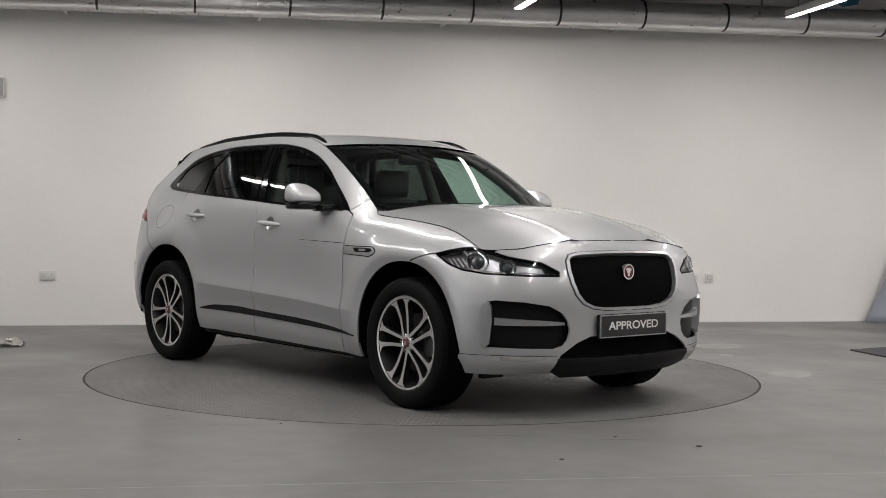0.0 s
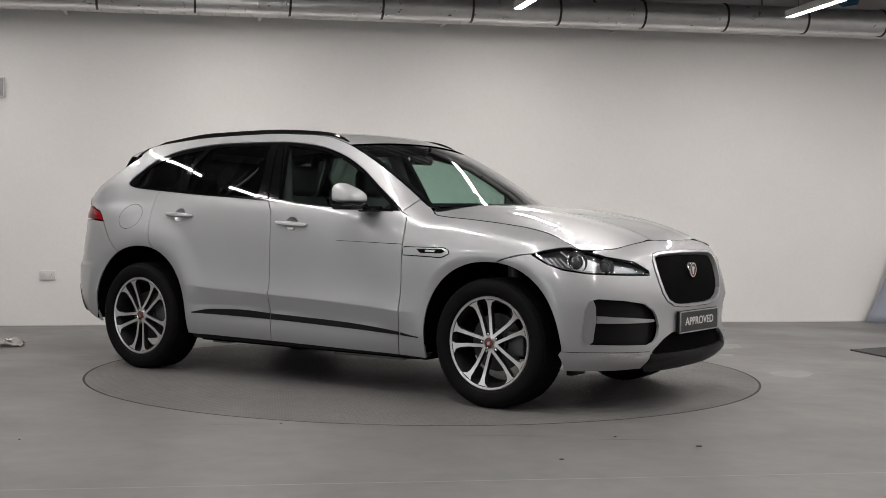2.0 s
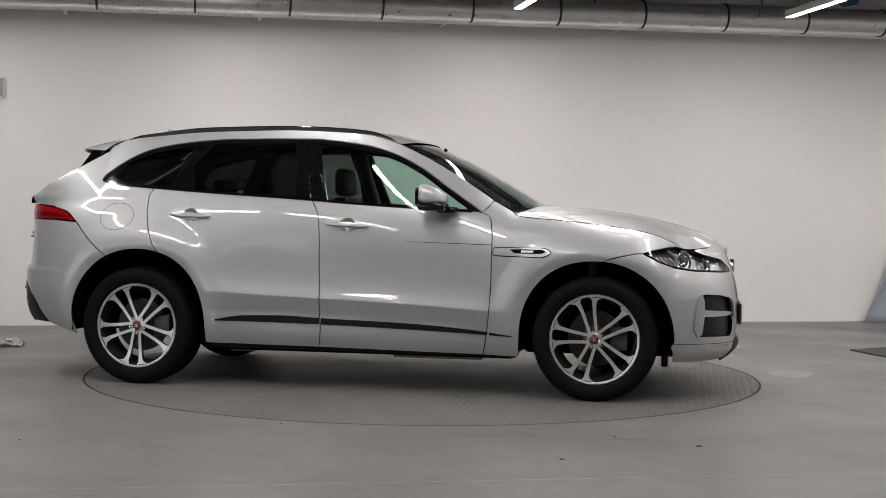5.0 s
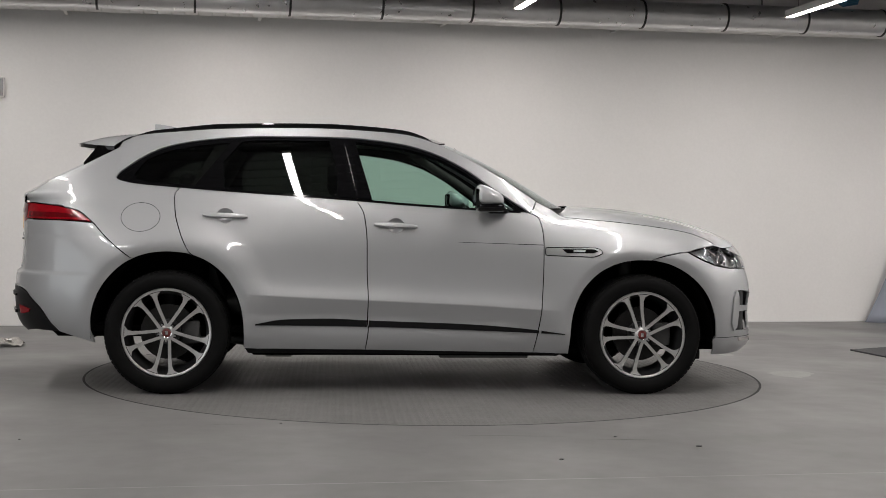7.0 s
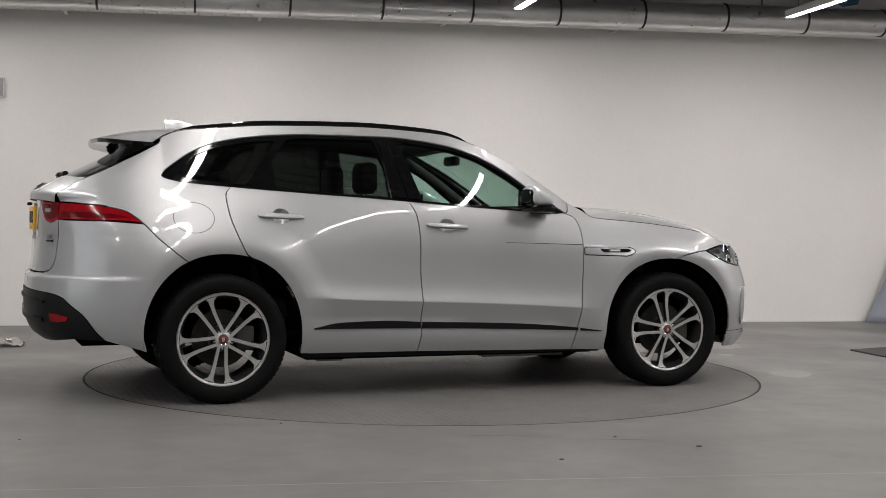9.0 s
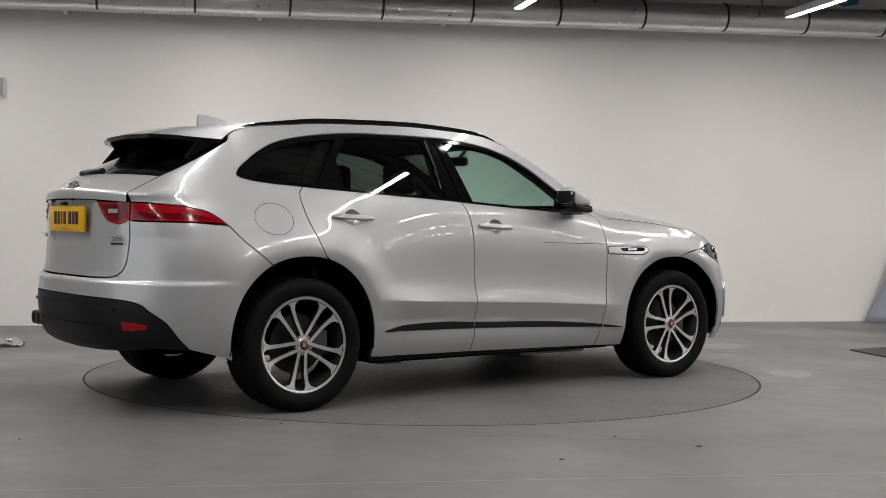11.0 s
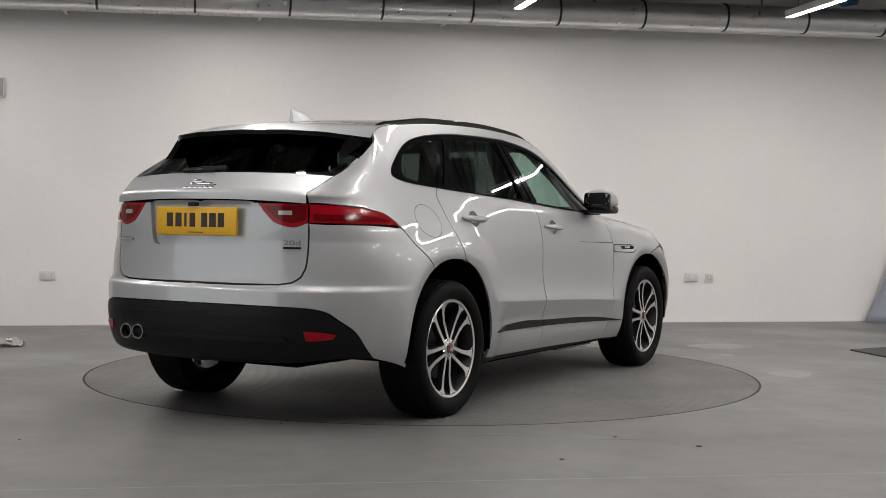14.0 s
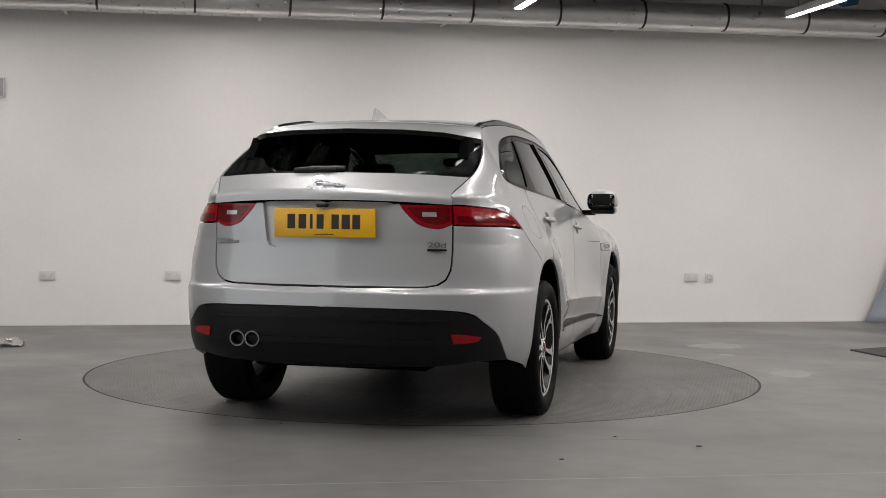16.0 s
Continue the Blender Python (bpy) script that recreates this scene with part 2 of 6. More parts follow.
def build_lights():
    first = build_strip_light()
    spots = []
    for row in range(-2, 4):
        e = 1.405 + 2.62 * row
        for k in range(4):
            n = min(2.9, 2.86 - 0.24 * row) - 0.9 - k * 2.25
            if n - 0.9 > BACK + 0.3 and LEFT + 0.5 < e < RIGHT - 0.5:
                spots.append((e, n))
    for i, (e, n) in enumerate(spots):
        m = HALL @ Matrix.Translation((e, n, LAMP_Z))
        if i == 0:
            first.matrix_basis = m
        else:
            copy_thing(first, m)


def build_socket(e, z, double=True):
    s = empty("power_socket" if double else "light_switch", HALL @ Matrix.Translation((e, WALL_N, z)))
    w = 0.073 if double else 0.043
    bm = bmesh.new()
    box(bm, -w, w, -0.022, 0.004, -0.043, 0.043, 0.004, seg=2)
    part("face_plate", bm, WHITE_PLASTIC, s)
    if double:
        for c in (-0.036, 0.036):
            bm = bmesh.new()
            box(bm, c - 0.004, c + 0.004, -0.0245, -0.021, 0.004, 0.015)
            box(bm, c - 0.016, c - 0.008, -0.0245, -0.021, -0.014, -0.009)
            box(bm, c + 0.008, c + 0.016, -0.0245, -0.021, -0.014, -0.009)
            part("pin_holes", bm, GREY_PLASTIC, s)
            bm = bmesh.new()
            d = 0.024 if c > 0 else -0.024
            box(bm, c + d * 0.9 - 0.005, c + d * 0.9 + 0.005, -0.0260, -0.021, 0.018, 0.032, 0.001)
            part("rocker_switch", bm, WHITE_PLASTIC, s)
    else:
        bm = bmesh.new()
        box(bm, -0.022, 0.022, -0.0235, -0.021, -0.022, 0.022, 0.001)
        part("inner_frame", bm, GREY_PLASTIC, s)
        bm = bmesh.new()
        box(bm, -0.017, 0.017, -0.0270, -0.022, -0.017, 0.017, 0.002)
        part("rocker_switch", bm, WHITE_PLASTIC, s)
    name = "white double power socket on the wall near the floor" if double else "white square switched outlet on the wall near the floor"
    return tagged(s, name, "socket" if double else "switch", group="wall sockets" if double else "")


def build_wall_box():
    b = empty("alarm_box", HALL @ Matrix.Translation((-3.30, WALL_N, 2.235)))
    bm = bmesh.new()
    box(bm, -0.095, 0.02, -0.06, 0.002, -0.093, 0.093, 0.008, seg=2)
    part("housing", bm, WHITE_PLASTIC, b)
    bm = bmesh.new()
    box(bm, -0.085, 0.008, -0.066, -0.058, -0.08, 0.08, 0.003)
    part("front_cover", bm, GREY_PLASTIC, b)
    tagged(b, "small pale grey plastic box fixed high on the wall", "wall box")


def build_floor_things():
    # black rubber mat
    bm = bmesh.new()
    pts = [(3.567, 1.72), (3.70, 1.10), (4.9, 0.95), (5.1, 2.05), (3.92, 1.93)]
    lo = [bm.verts.new((x, y, 0.0)) for x, y in pts]
    hi = [bm.verts.new((x, y, 0.012)) for x, y in pts]
    bm.faces.new(hi[::1])
    for i in range(len(pts)):
        j = (i + 1) % len(pts)
        bm.faces.new((lo[i], lo[j], hi[j], hi[i]))
    bmesh.ops.recalc_face_normals(bm, faces=bm.faces)
    tagged(part("rubber_mat", bm, MAT_RUBBER, None), "flat black rubber mat lying on the floor", "mat")
    # crumpled rag
    bm = bmesh.new()
    bmesh.ops.create_grid(bm, x_segments=22, y_segments=16, size=0.5)
    for v in bm.verts:
        x, y = v.co.x * 0.42, v.co.y * 0.30
        d = math.hypot(v.co.x, v.co.y) * 1.6
        h = 0.05 * max(0, 1 - d * d) + 0.028 * noise.noise((x * 16, y * 16, 0.3)) + 0.018 * noise.noise((x * 45, y * 45, 1.3))
        v.co = Vector((x + 0.03 * noise.noise((x * 10, y * 10, 7)), y + 0.03 * noise.noise((x * 10, y * 10, 9)), max(0.003, h + 0.012)))
    ob = part("cleaning_rag", bm, RAG_CLOTH, None, smooth=80)
    ob.matrix_basis = pose(-3.43, 1.40, 0.0, 0, 0, 12)
    tagged(ob, "crumpled grey cleaning rag dropped on the floor", "rag")
    bm = bmesh.new()
    bmesh.ops.create_grid(bm, x_segments=8, y_segments=6, size=0.5)
    for v in bm.verts:
        x, y = v.co.x * 0.07, v.co.y * 0.05
        v.co = Vector((x, y, 0.052 + 0.02 * noise.noise((x * 60, y * 60, 2.0)) - 3 * (x * x + y * y)))
    ob = part("paper_tissue", bm, WHITE_PLASTIC, None, smooth=80)
    ob.matrix_basis = pose(-3.33, 1.37, 0.0, 0, 0, 20)
    tagged(ob, "small crumpled white tissue on the rag", "tissue")
    # pale repaired patches and grit
    for cx, cy, a, b, seed in ((2.50, 1.97, 0.21, 0.24, 1), (2.59, 0.07, 0.16, 0.17, 2), (2.42, 1.28, 0.05, 0.09, 4)):
        rng = random.Random(seed)
        bm = bmesh.new()
        ph = [rng.uniform(0, 6.28) for _ in range(4)]
        ring = []
        for k in range(44):
            t = 2 * math.pi * k / 44
            w = 1 + 0.13 * math.sin(2 * t + ph[0]) + 0.09 * math.sin(3 * t + ph[1]) + 0.06 * math.sin(7 * t + ph[2]) + 0.04 * math.sin(11 * t + ph[3])
            ring.append(bm.verts.new((cx + a * w * math.cos(t), cy + b * w * math.sin(t), 0.0015)))
        bm.faces.new(ring)
        tagged(part("floor_patch", bm, PALE_PATCH, None), "pale filled patch in the grey floor paint", "floor patch", kind="structure")
    for x, y, s in ((1.311, -2.794, 0.012), (0.62, -3.15, 0.010), (-0.73, -2.25, 0.007), (-1.9, -2.78, 0.006), (0.95, -2.55, 0.008), (4.15, 2.2, 0.014)):
        bm = bmesh.new()
        bmesh.ops.create_icosphere(bm, subdivisions=1, radius=s)
        for v in bm.verts:
            v.co = Vector((v.co.x * 1.3 + x, v.co.y + y, max(0.0, v.co.z * 0.5 + s * 0.35)))
        tagged(part("grit", bm, DARK_STEEL, None), "speck of dark grit on the floor", "grit", group="grit on the floor")
    # blue-grey cover that hangs against the wall
    bm = bmesh.new()
    rows = []
    for i in range(15):
        z = 1.25 * i / 14
        row = []
        for j in range(24):
            s = j / 23
            x0 = 5.00 + 0.36 * (z / 0.7) ** 0.9 * 0.9
            x = x0 + s * 1.6
            y = WALL_N - 0.10 - 0.22 * math.sin(min(1, s * 2.2) * 1.57) - 0.03 * math.sin(9 * s + z)
            row.append(bm.verts.new((x + 0.0, y, z)))
        rows.append(row)
    for r0, r1 in zip(rows, rows[1:]):
        for j in range(23):
            bm.faces.new((r0[j], r0[j + 1], r1[j + 1], r1[j]))
    ob = part("dust_cover", bm, BLUE_CLOTH, None, smooth=70)
    ob.modifiers.new("thickness", "SOLIDIFY").thickness = 0.01
    ob.matrix_basis = HALL @ Matrix.Translation((0.55, 0, 0))
    tagged(ob, "slanting blue-grey cloth cover standing against the wall", "cover")


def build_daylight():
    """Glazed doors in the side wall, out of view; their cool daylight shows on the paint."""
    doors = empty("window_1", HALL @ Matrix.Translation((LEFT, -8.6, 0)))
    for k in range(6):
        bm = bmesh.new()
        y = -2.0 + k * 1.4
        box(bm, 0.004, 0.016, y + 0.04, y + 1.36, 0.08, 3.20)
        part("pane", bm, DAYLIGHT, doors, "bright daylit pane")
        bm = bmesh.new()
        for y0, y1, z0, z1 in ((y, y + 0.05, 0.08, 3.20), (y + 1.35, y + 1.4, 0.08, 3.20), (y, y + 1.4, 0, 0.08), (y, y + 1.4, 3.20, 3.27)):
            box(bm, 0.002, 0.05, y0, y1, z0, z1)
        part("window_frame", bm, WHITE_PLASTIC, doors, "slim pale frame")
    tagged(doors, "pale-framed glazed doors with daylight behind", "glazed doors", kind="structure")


def build_joint():
    a, b = Vector((-1.55, -3.86)), Vector((2.62, -3.28))
    d = (b - a).normalized()
    a, b = a - d * 3, b + d * 4
    s = Vector((-d.y, d.x)) * 0.004
    bm = bmesh.new()
    bm.faces.new([bm.verts.new((q.x, q.y, 0.0012)) for q in (a - s, b - s, b + s, a + s)])
    tagged(part("floor_joint", bm, PALE_PATCH, None, "", 0), "thin pale joint line across the floor", "joint", kind="structure")
    rng = random.Random(11)
    for x, y, w, t in ((0.45, -2.55, 0.55, 4), (0.15, -2.2, 0.35, -6), (1.0, -2.62, 0.30, 8), (-1.0, -2.3, 0.2, 3), (2.2, -3.3, 0.5, 12), (2.9, -3.9, 0.6, 5), (-2.4, -3.6, 0.5, -10), (3.0, 2.6, 0.5, 12)):
        bm = bmesh.new()
        n = 14
        up, lo = [], []
        for i in range(n + 1):
            u = i / n
            c = 0.012 * math.sin(u * 5 + x)
            h = (0.003 + 0.006 * rng.random()) * math.sin(math.pi * u) + 0.0008
            up.append(bm.verts.new(((u - .5) * w, c + h, 0.001)))
            lo.append(bm.verts.new(((u - .5) * w, c - h, 0.001)))
        for i in range(n):
            bm.faces.new((lo[i], lo[i + 1], up[i + 1], up[i]))
        ob = part("tyre_scuff", bm, SCUFF, None, "", 0)
        ob.matrix_basis = pose(x, y, 0, 0, 0, t)
        tagged(ob, "thin dark tyre scuff on the floor paint", "scuff", group="floor scuffs", kind="structure")


def build_ceiling_lines():
    for i, (n, z, r) in enumerate(((2.35, 3.30, 0.022), (2.05, 3.36, 0.03), (1.7, 3.34, 0.02))):
        pipe = empty("ceiling_pipe", HALL)
        bm = bmesh.new()
        tube_along(bm, [(LEFT, n, z), (RIGHT, n, z)], r, 12)
        part("tube", bm, PIPE_PAINT, pipe, smooth=60)
        bm = bmesh.new()
        x = LEFT + 0.7 + 0.3 * i
        while x < RIGHT:
            box(bm, x - 0.008, x + 0.008, n - r - 0.004, n + r + 0.004, z - 0.01, CEIL - 0.04)
            x += 1.7
        part("clips", bm, DARK_STEEL, pipe)
        tagged(pipe, "grey painted conduit pipe clipped under the ceiling", "pipe", group="ceiling pipes")
    c = empty("cable_bundle", HALL)
    for k in range(4):
        bm = bmesh.new()
        tube_along(bm, [(4.75 + 0.05 * k, 3.3, CEIL - 0.02), (4.80 + 0.05 * k, 3.28, 3.36 + 0.02 * k), (4.95, 3.25, 3.28 + 0.02 * k), (5.10, 3.25, 3.31 + 0.02 * k), (5.2, 3.3, CEIL - 0.02)], 0.012, 8)
        part("cable", bm, CABLE_BLUE, c, smooth=60)
    tagged(c, "drooping bundle of blue cables under the ceiling", "cables")


build_hall()
build_duct()
build_lights()
for e, z in ((-2.89, 0.478), (-1.73, 0.478), (3.595, 0.475)):
    build_socket(e, z)
build_socket(3.79, 0.475, False)
build_wall_box()
build_floor_things()
build_ceiling_lines()
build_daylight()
build_joint()

# ---------------------------------------------------------------- the turntable
TABLE_R = 2.262


def build_turntable():
    table = empty("turntable", Matrix.Identity(4))
    bm = bmesh.new()
    ring = ((0.0, 0.001), (0.8, 0.001), (1.6, 0.001), (2.20, 0.001))
    sides = 128
    rows = []
    for r, z in ring:
        rows.append([bm.verts.new((r * math.cos(2 * math.pi * k / sides), r * math.sin(2 * math.pi * k / sides), z)) for k in range(sides)] if r else [bm.verts.new((0, 0, z))])
    for r0, r1 in zip(rows, rows[1:]):
        for k in range(sides):
            k2 = (k + 1) % sides
            if len(r0) == 1:
                bm.faces.new((r0[0], r1[k], r1[k2]))
            else:
                bm.faces.new((r0[k], r1[k], r1[k2], r0[k2]))
    part("tread_plate", bm, TREAD, table, "grey painted checker plate", 20)
    bm = bmesh.new()
    edge = ((2.20, 0.001), (TABLE_R - 0.002, 0.001), (TABLE_R, 0.0002), (TABLE_R, -0.02))
    rows = [[bm.verts.new((r * math.cos(2 * math.pi * k / sides), r * math.sin(2 * math.pi * k / sides), z)) for k in range(sides)] for r, z in edge]
    for r0, r1 in zip(rows, rows[1:]):
        for k in range(sides):
            bm.faces.new((r0[k], r1[k], r1[(k + 1) % sides], r0[(k + 1) % sides]))
    part("rim_ring", bm, TREAD, table, "grey painted rim", 20)
    # small pale flecks, scattered at random over the plate
    rng = random.Random(21)
    flake = bpy.data.meshes.new("pale_fleck")
    rim = [(.5 * math.cos(a) * k, .5 * math.sin(a) * k) for a, k in ((0.2, 1.0), (1.1, .7), (2.2, .95), (3.3, .6), (4.2, .9), (5.4, .75))]
    flake.from_pydata([(x, y, 0.0) for x, y in rim] + [(x * .8, y * .8, .12) for x, y in rim], [], [tuple(range(6, 12))] + [(i, (i + 1) % 6, 6 + (i + 1) % 6, 6 + i) for i in range(6)])
    flake.materials.append(PALE_FLAKE)
    for k in range(26):
        x, y, w = rng.uniform(-1.5, 1.5), rng.uniform(-1.1, 0.7), rng.uniform(.006, .016)
        ob = new("pale_fleck", flake)
        ob.parent = table
        ob.matrix_basis = pose(x, y, 0.001, 0, 0, rng.uniform(0, 360)) @ Matrix.Diagonal((w * rng.uniform(1, 2.2), w, w * .5, 1))
    tagged(table, "round grey turntable flush in the floor, of painted checker plate", "turntable")
    bm = bmesh.new()
    inner = [bm.verts.new((TABLE_R * 0.999 * math.cos(2 * math.pi * k / sides), TABLE_R * 0.999 * math.sin(2 * math.pi * k / sides), 0.0006)) for k in range(sides)]
    outer = [bm.verts.new(((TABLE_R + 0.015) * math.cos(2 * math.pi * k / sides), (TABLE_R + 0.015) * math.sin(2 * math.pi * k / sides), 0.0006)) for k in range(sides)]
    for k in range(sides):
        k2 = (k + 1) % sides
        bm.faces.new((inner[k], outer[k], outer[k2], inner[k2]))
    tagged(part("turntable_gap", bm, GROOVE, None, "", 0), "narrow dark gap round the turntable", "gap", kind="structure")
    return table


TURNTABLE = build_turntable()


# ---------------------------------------------------------------- the car: materials
def car_paint():
    """Silver metallic paint: fine flakes under clear lacquer."""
    m = material("silver_paint", (0.42, 0.428, 0.434), 0.44, metal=0.45, vary=0.012, scale=2.0, fine=0.05, fine_scale=900, coat=1.0, spec=0.2)
    m.node_tree.nodes["Principled BSDF"].inputs["Coat Roughness"].default_value = 0.03
    return m


PAINT = car_paint()
GLOSS_BLACK = material("gloss_black", (0.004, 0.004, 0.0045), 0.06, vary=0.05, spec=0.3)
SATIN_BLACK = material("satin_black_plastic", (0.006, 0.006, 0.0065), 0.42, vary=0.12, scale=9, bump=0.15, bump_scale=400, spec=0.2)
LINING = material("dark_lining", (0.003, 0.003, 0.003), 0.9, vary=0.2, spec=0.03)
RUBBER = material("tyre_rubber", (0.006, 0.006, 0.006), 0.65, vary=0.15, scale=20, bump=0.3, bump_scale=220, spec=0.08)
ALLOY = material("machined_alloy", (0.62, 0.62, 0.61), 0.32, metal=0.75, vary=0.05, scale=30, fine=0.05, fine_scale=500)
ALLOY_DARK = material("dark_grey_alloy", (0.020, 0.020, 0.021), 0.38, metal=0.3, vary=0.12, scale=20)
CHROME = material("chrome", (0.78, 0.78, 0.78), 0.09, metal=1.0, vary=0.03)
SATIN_SILVER = material("satin_silver", (0.50, 0.51, 0.52), 0.36, metal=0.9, vary=0.03)
RED_BADGE = material("red_badge", (0.13, 0.025, 0.022), 0.3, vary=0.1)
RED_LENS = material("red_lens", (0.26, 0.003, 0.008), 0.14, vary=0.15, scale=30, spec=0.35)
RED_DEEP = material("dark_red_lens", (0.11, 0.002, 0.004), 0.12, vary=0.2, scale=60, spec=0.35)
LAMP_CLEAR = material("clear_lens_insert", (0.46, 0.44, 0.42), 0.15, metal=0.4, vary=0.15, scale=60)
PLATE_YELLOW = material("yellow_plate", (0.72, 0.40, 0.012), 0.35, vary=0.03)
PLATE_BLACK = material("black_plate", (0.014, 0.014, 0.015), 0.35, vary=0.08)
DARK_INK = material("dark_ink", (0.02, 0.012, 0.01), 0.5)
PALE_INK = material("pale_ink", (0.72, 0.71, 0.69), 0.5)
GRILLE_MESH = material("grille_mesh", (0.003, 0.003, 0.003), 0.8, vary=0.2, bump=0.3, bump_scale=90, spec=0.03)
SEAT_CLOTH = material("dark_seat_leather", (0.012, 0.0115, 0.011), 0.55, vary=0.15, scale=15, bump=0.3, bump_scale=200)
HEADLINER = material("headliner", (0.06, 0.058, 0.055), 0.9, vary=0.08)
BRAKE_IRON = material("brake_disc_iron", (0.022, 0.021, 0.020), 0.5, metal=0.3, vary=0.2, scale=40)
PIPE_STEEL = material("exhaust_steel", (0.24, 0.23, 0.22), 0.35, metal=1.0, vary=0.1)
GLASS_FRONT = pane("green_tinted_glass", (0.60, 0.76, 0.70))
GLASS_DARK = pane("privacy_glass", (0.10, 0.115, 0.105))
GLASS_REAR = pane("rear_privacy_glass", (0.06, 0.065, 0.06))
GLASS_LAMP = pane("headlamp_glass", (0.92, 0.94, 0.95))


# ---------------------------------------------------------------- the car: the body's surface
# x forward, y to the left, z up; the origin lies on the ground midway between the axles
def pchip(xs, ys, x):
    """Smooth interpolation that doesn't overshoot; ys may hold a column for each x."""
    xs, ys, x = np.asarray(xs, float), np.asarray(ys, float), np.asarray(x, float)
    flat = ys.ndim == 1
    if flat:
        ys = np.repeat(ys[:, None], x.size, 1)
    h = np.diff(xs)[:, None]
    d = np.diff(ys, axis=0) / h
    m = np.zeros_like(ys)
    w1, w2 = 2 * h[1:] + h[:-1], h[1:] + 2 * h[:-1]
    ok = d[:-1] * d[1:] > 1e-14
    s0, s1 = np.where(ok, d[:-1], 1), np.where(ok, d[1:], 1)
    m[1:-1] = np.where(ok, (w1 + w2) / (w1 / s0 + w2 / s1), 0)
    m[0], m[-1] = d[0], d[-1]
    i = np.clip(np.searchsorted(xs, x) - 1, 0, len(xs) - 2)
    c = np.arange(x.size)
    hh = h[i, 0]
    t = np.clip((x - xs[i]) / hh, 0, 1)
    return ((1 + 2 * t) * (1 - t) ** 2 * ys[i, c] + t * (1 - t) ** 2 * hh * m[i, c]
            + t * t * (3 - 2 * t) * ys[i + 1, c] + t * t * (t - 1) * hh * m[i + 1, c])


XA, XB = 1.6, -1.75          # between these the flank runs straight; beyond, the plan curves round
LF, LR = 0.65, 0.68
UF, UR = XA + LF * math.pi / 2, XB - LR * math.pi / 2
SEC_X = [-1.75, -1.44, -1.0, -0.5, 0.0, 0.5, 0.95, 1.2, 1.44, 1.6]
SEC_Z = [0.20, 0.28, 0.37, 0.46, 0.66, 0.76, 0.88, 0.98, 1.08, 1.20]
SEC_W = [[.82, .875, .905, .925, .938, .938, .926, .899, .858, .776],
         [.84, .890, .920, .936, .942, .942, .930, .903, .864, .795],
         [.84, .885, .914, .930, .933, .934, .926, .904, .878, .835],
         [.84, .880, .904, .899, .902, .903, .904, .896, .878, .845],
         [.84, .880, .904, .896, .898, .900, .903, .894, .876, .84],
         [.84, .882, .906, .899, .904, .908, .911, .897, .866, .82],
         [.845, .890, .918, .930, .937, .942, .936, .904, .850, .78],
         [.85, .896, .924, .938, .947, .951, .937, .894, .830, .76],
         [.85, .900, .928, .946, .954, .954, .930, .875, .80, .74],
         [.84, .896, .926, .945, .953, .949, .913, .852, .78, .72]]
KEEL_X = [2.30, 2.12, 2.0, 1.95, 1.855, 1.732, 1.487, 1.243, 1.033, .96, .90, .834, .691, .513, .336, .158, -.018, -.25, -.546, -1.072, -1.423, -1.66, -1.75]
KEEL_Y = [.74, .76, .77, .775, .785, .79, .795, .79, .775, .765, .745, .72, .70, .68, .66, .64, .625, .615, .61, .61, .61, .61, .612]
KEEL_Z = [.74, .83, .878, .90, .952, .996, 1.035, 1.06, 1.076, 1.085, 1.125, 1.16, 1.254, 1.364, 1.46, 1.539, 1.587, 1.606, 1.617, 1.607, 1.581, 1.553, 1.515]
BELT_X = [-1.75, -1.4, -.9, -.3, .0, .4, .75, .9, 1.05, 1.3, 1.6]
BELT_Z = [1.15, 1.16, 1.15, 1.12, 1.105, 1.085, 1.065, 1.02, .98, .955, .905]
BELT_P = [1.02, 1.04, 1.07, 1.1, 1.1, 1.1, 1.1, 1.3, 1.8, 2.0, 2.0]
NOSE_Z = [.20, .25, .31, .42, .55, .656, .771, .867, .92, .957, 1.0]
NOSE_X = [2.16, 2.24, 2.285, 2.28, 2.275, 2.275, 2.26, 2.225, 2.175, 2.12, 2.06]
TAIL_Z = [.20, .33, .36, .45, .58, .66, .705, .728, .80, .873, 1.02, 1.13, 1.17, 1.21, 1.27, 1.33, 1.40, 1.478, 1.54]
TAIL_X = [-2.20, -2.36, -2.415, -2.458, -2.468, -2.466, -2.464, -2.440, -2.428, -2.424, -2.418, -2.412, -2.436, -2.383, -2.30, -2.18, -2.03, -1.85, -1.78]
# creases in the doors: a sharp edge that falls towards the nose
CREASE_X = [-1.05, -.922, -.683, -.274, .341, .804, .95]
CREASE_Z = [.60, .597, .583, .567, .543, .517, .508]
ARCHES = ((1.433, 0.36, 0.441, 0.462), (-1.430, 0.36, 0.445, 0.487))


def fair(sec_x, sec_z, sec_w):
    """The table of half widths, faired: denser stations, each the mean of its neighbourhood."""
    xs, zs = np.arange(XB, XA + .01, .1), np.r_[np.arange(.20, 1.20, .04), 1.20]
    out = np.zeros((len(xs), len(zs)))
    spread = ((-.18, 1), (-.12, 2), (-.06, 3), (0, 3), (.06, 3), (.12, 2), (.18, 1))
    for dz, wz in ((-.035, 1), (0, 2), (.035, 1)):
        cols = np.array([pchip(sec_z, w, np.clip(zs + dz, .20, 1.20)) for w in sec_w])
        for dx, wx in spread:
            for i, x in enumerate(xs):
                out[i] += wx * wz * pchip(sec_x, cols, np.full(len(zs), np.clip(x + dx, XB, XA)))
    return xs, zs, out / 60.0


SEC_X, SEC_Z, SEC_W = fair(SEC_X, SEC_Z, SEC_W)


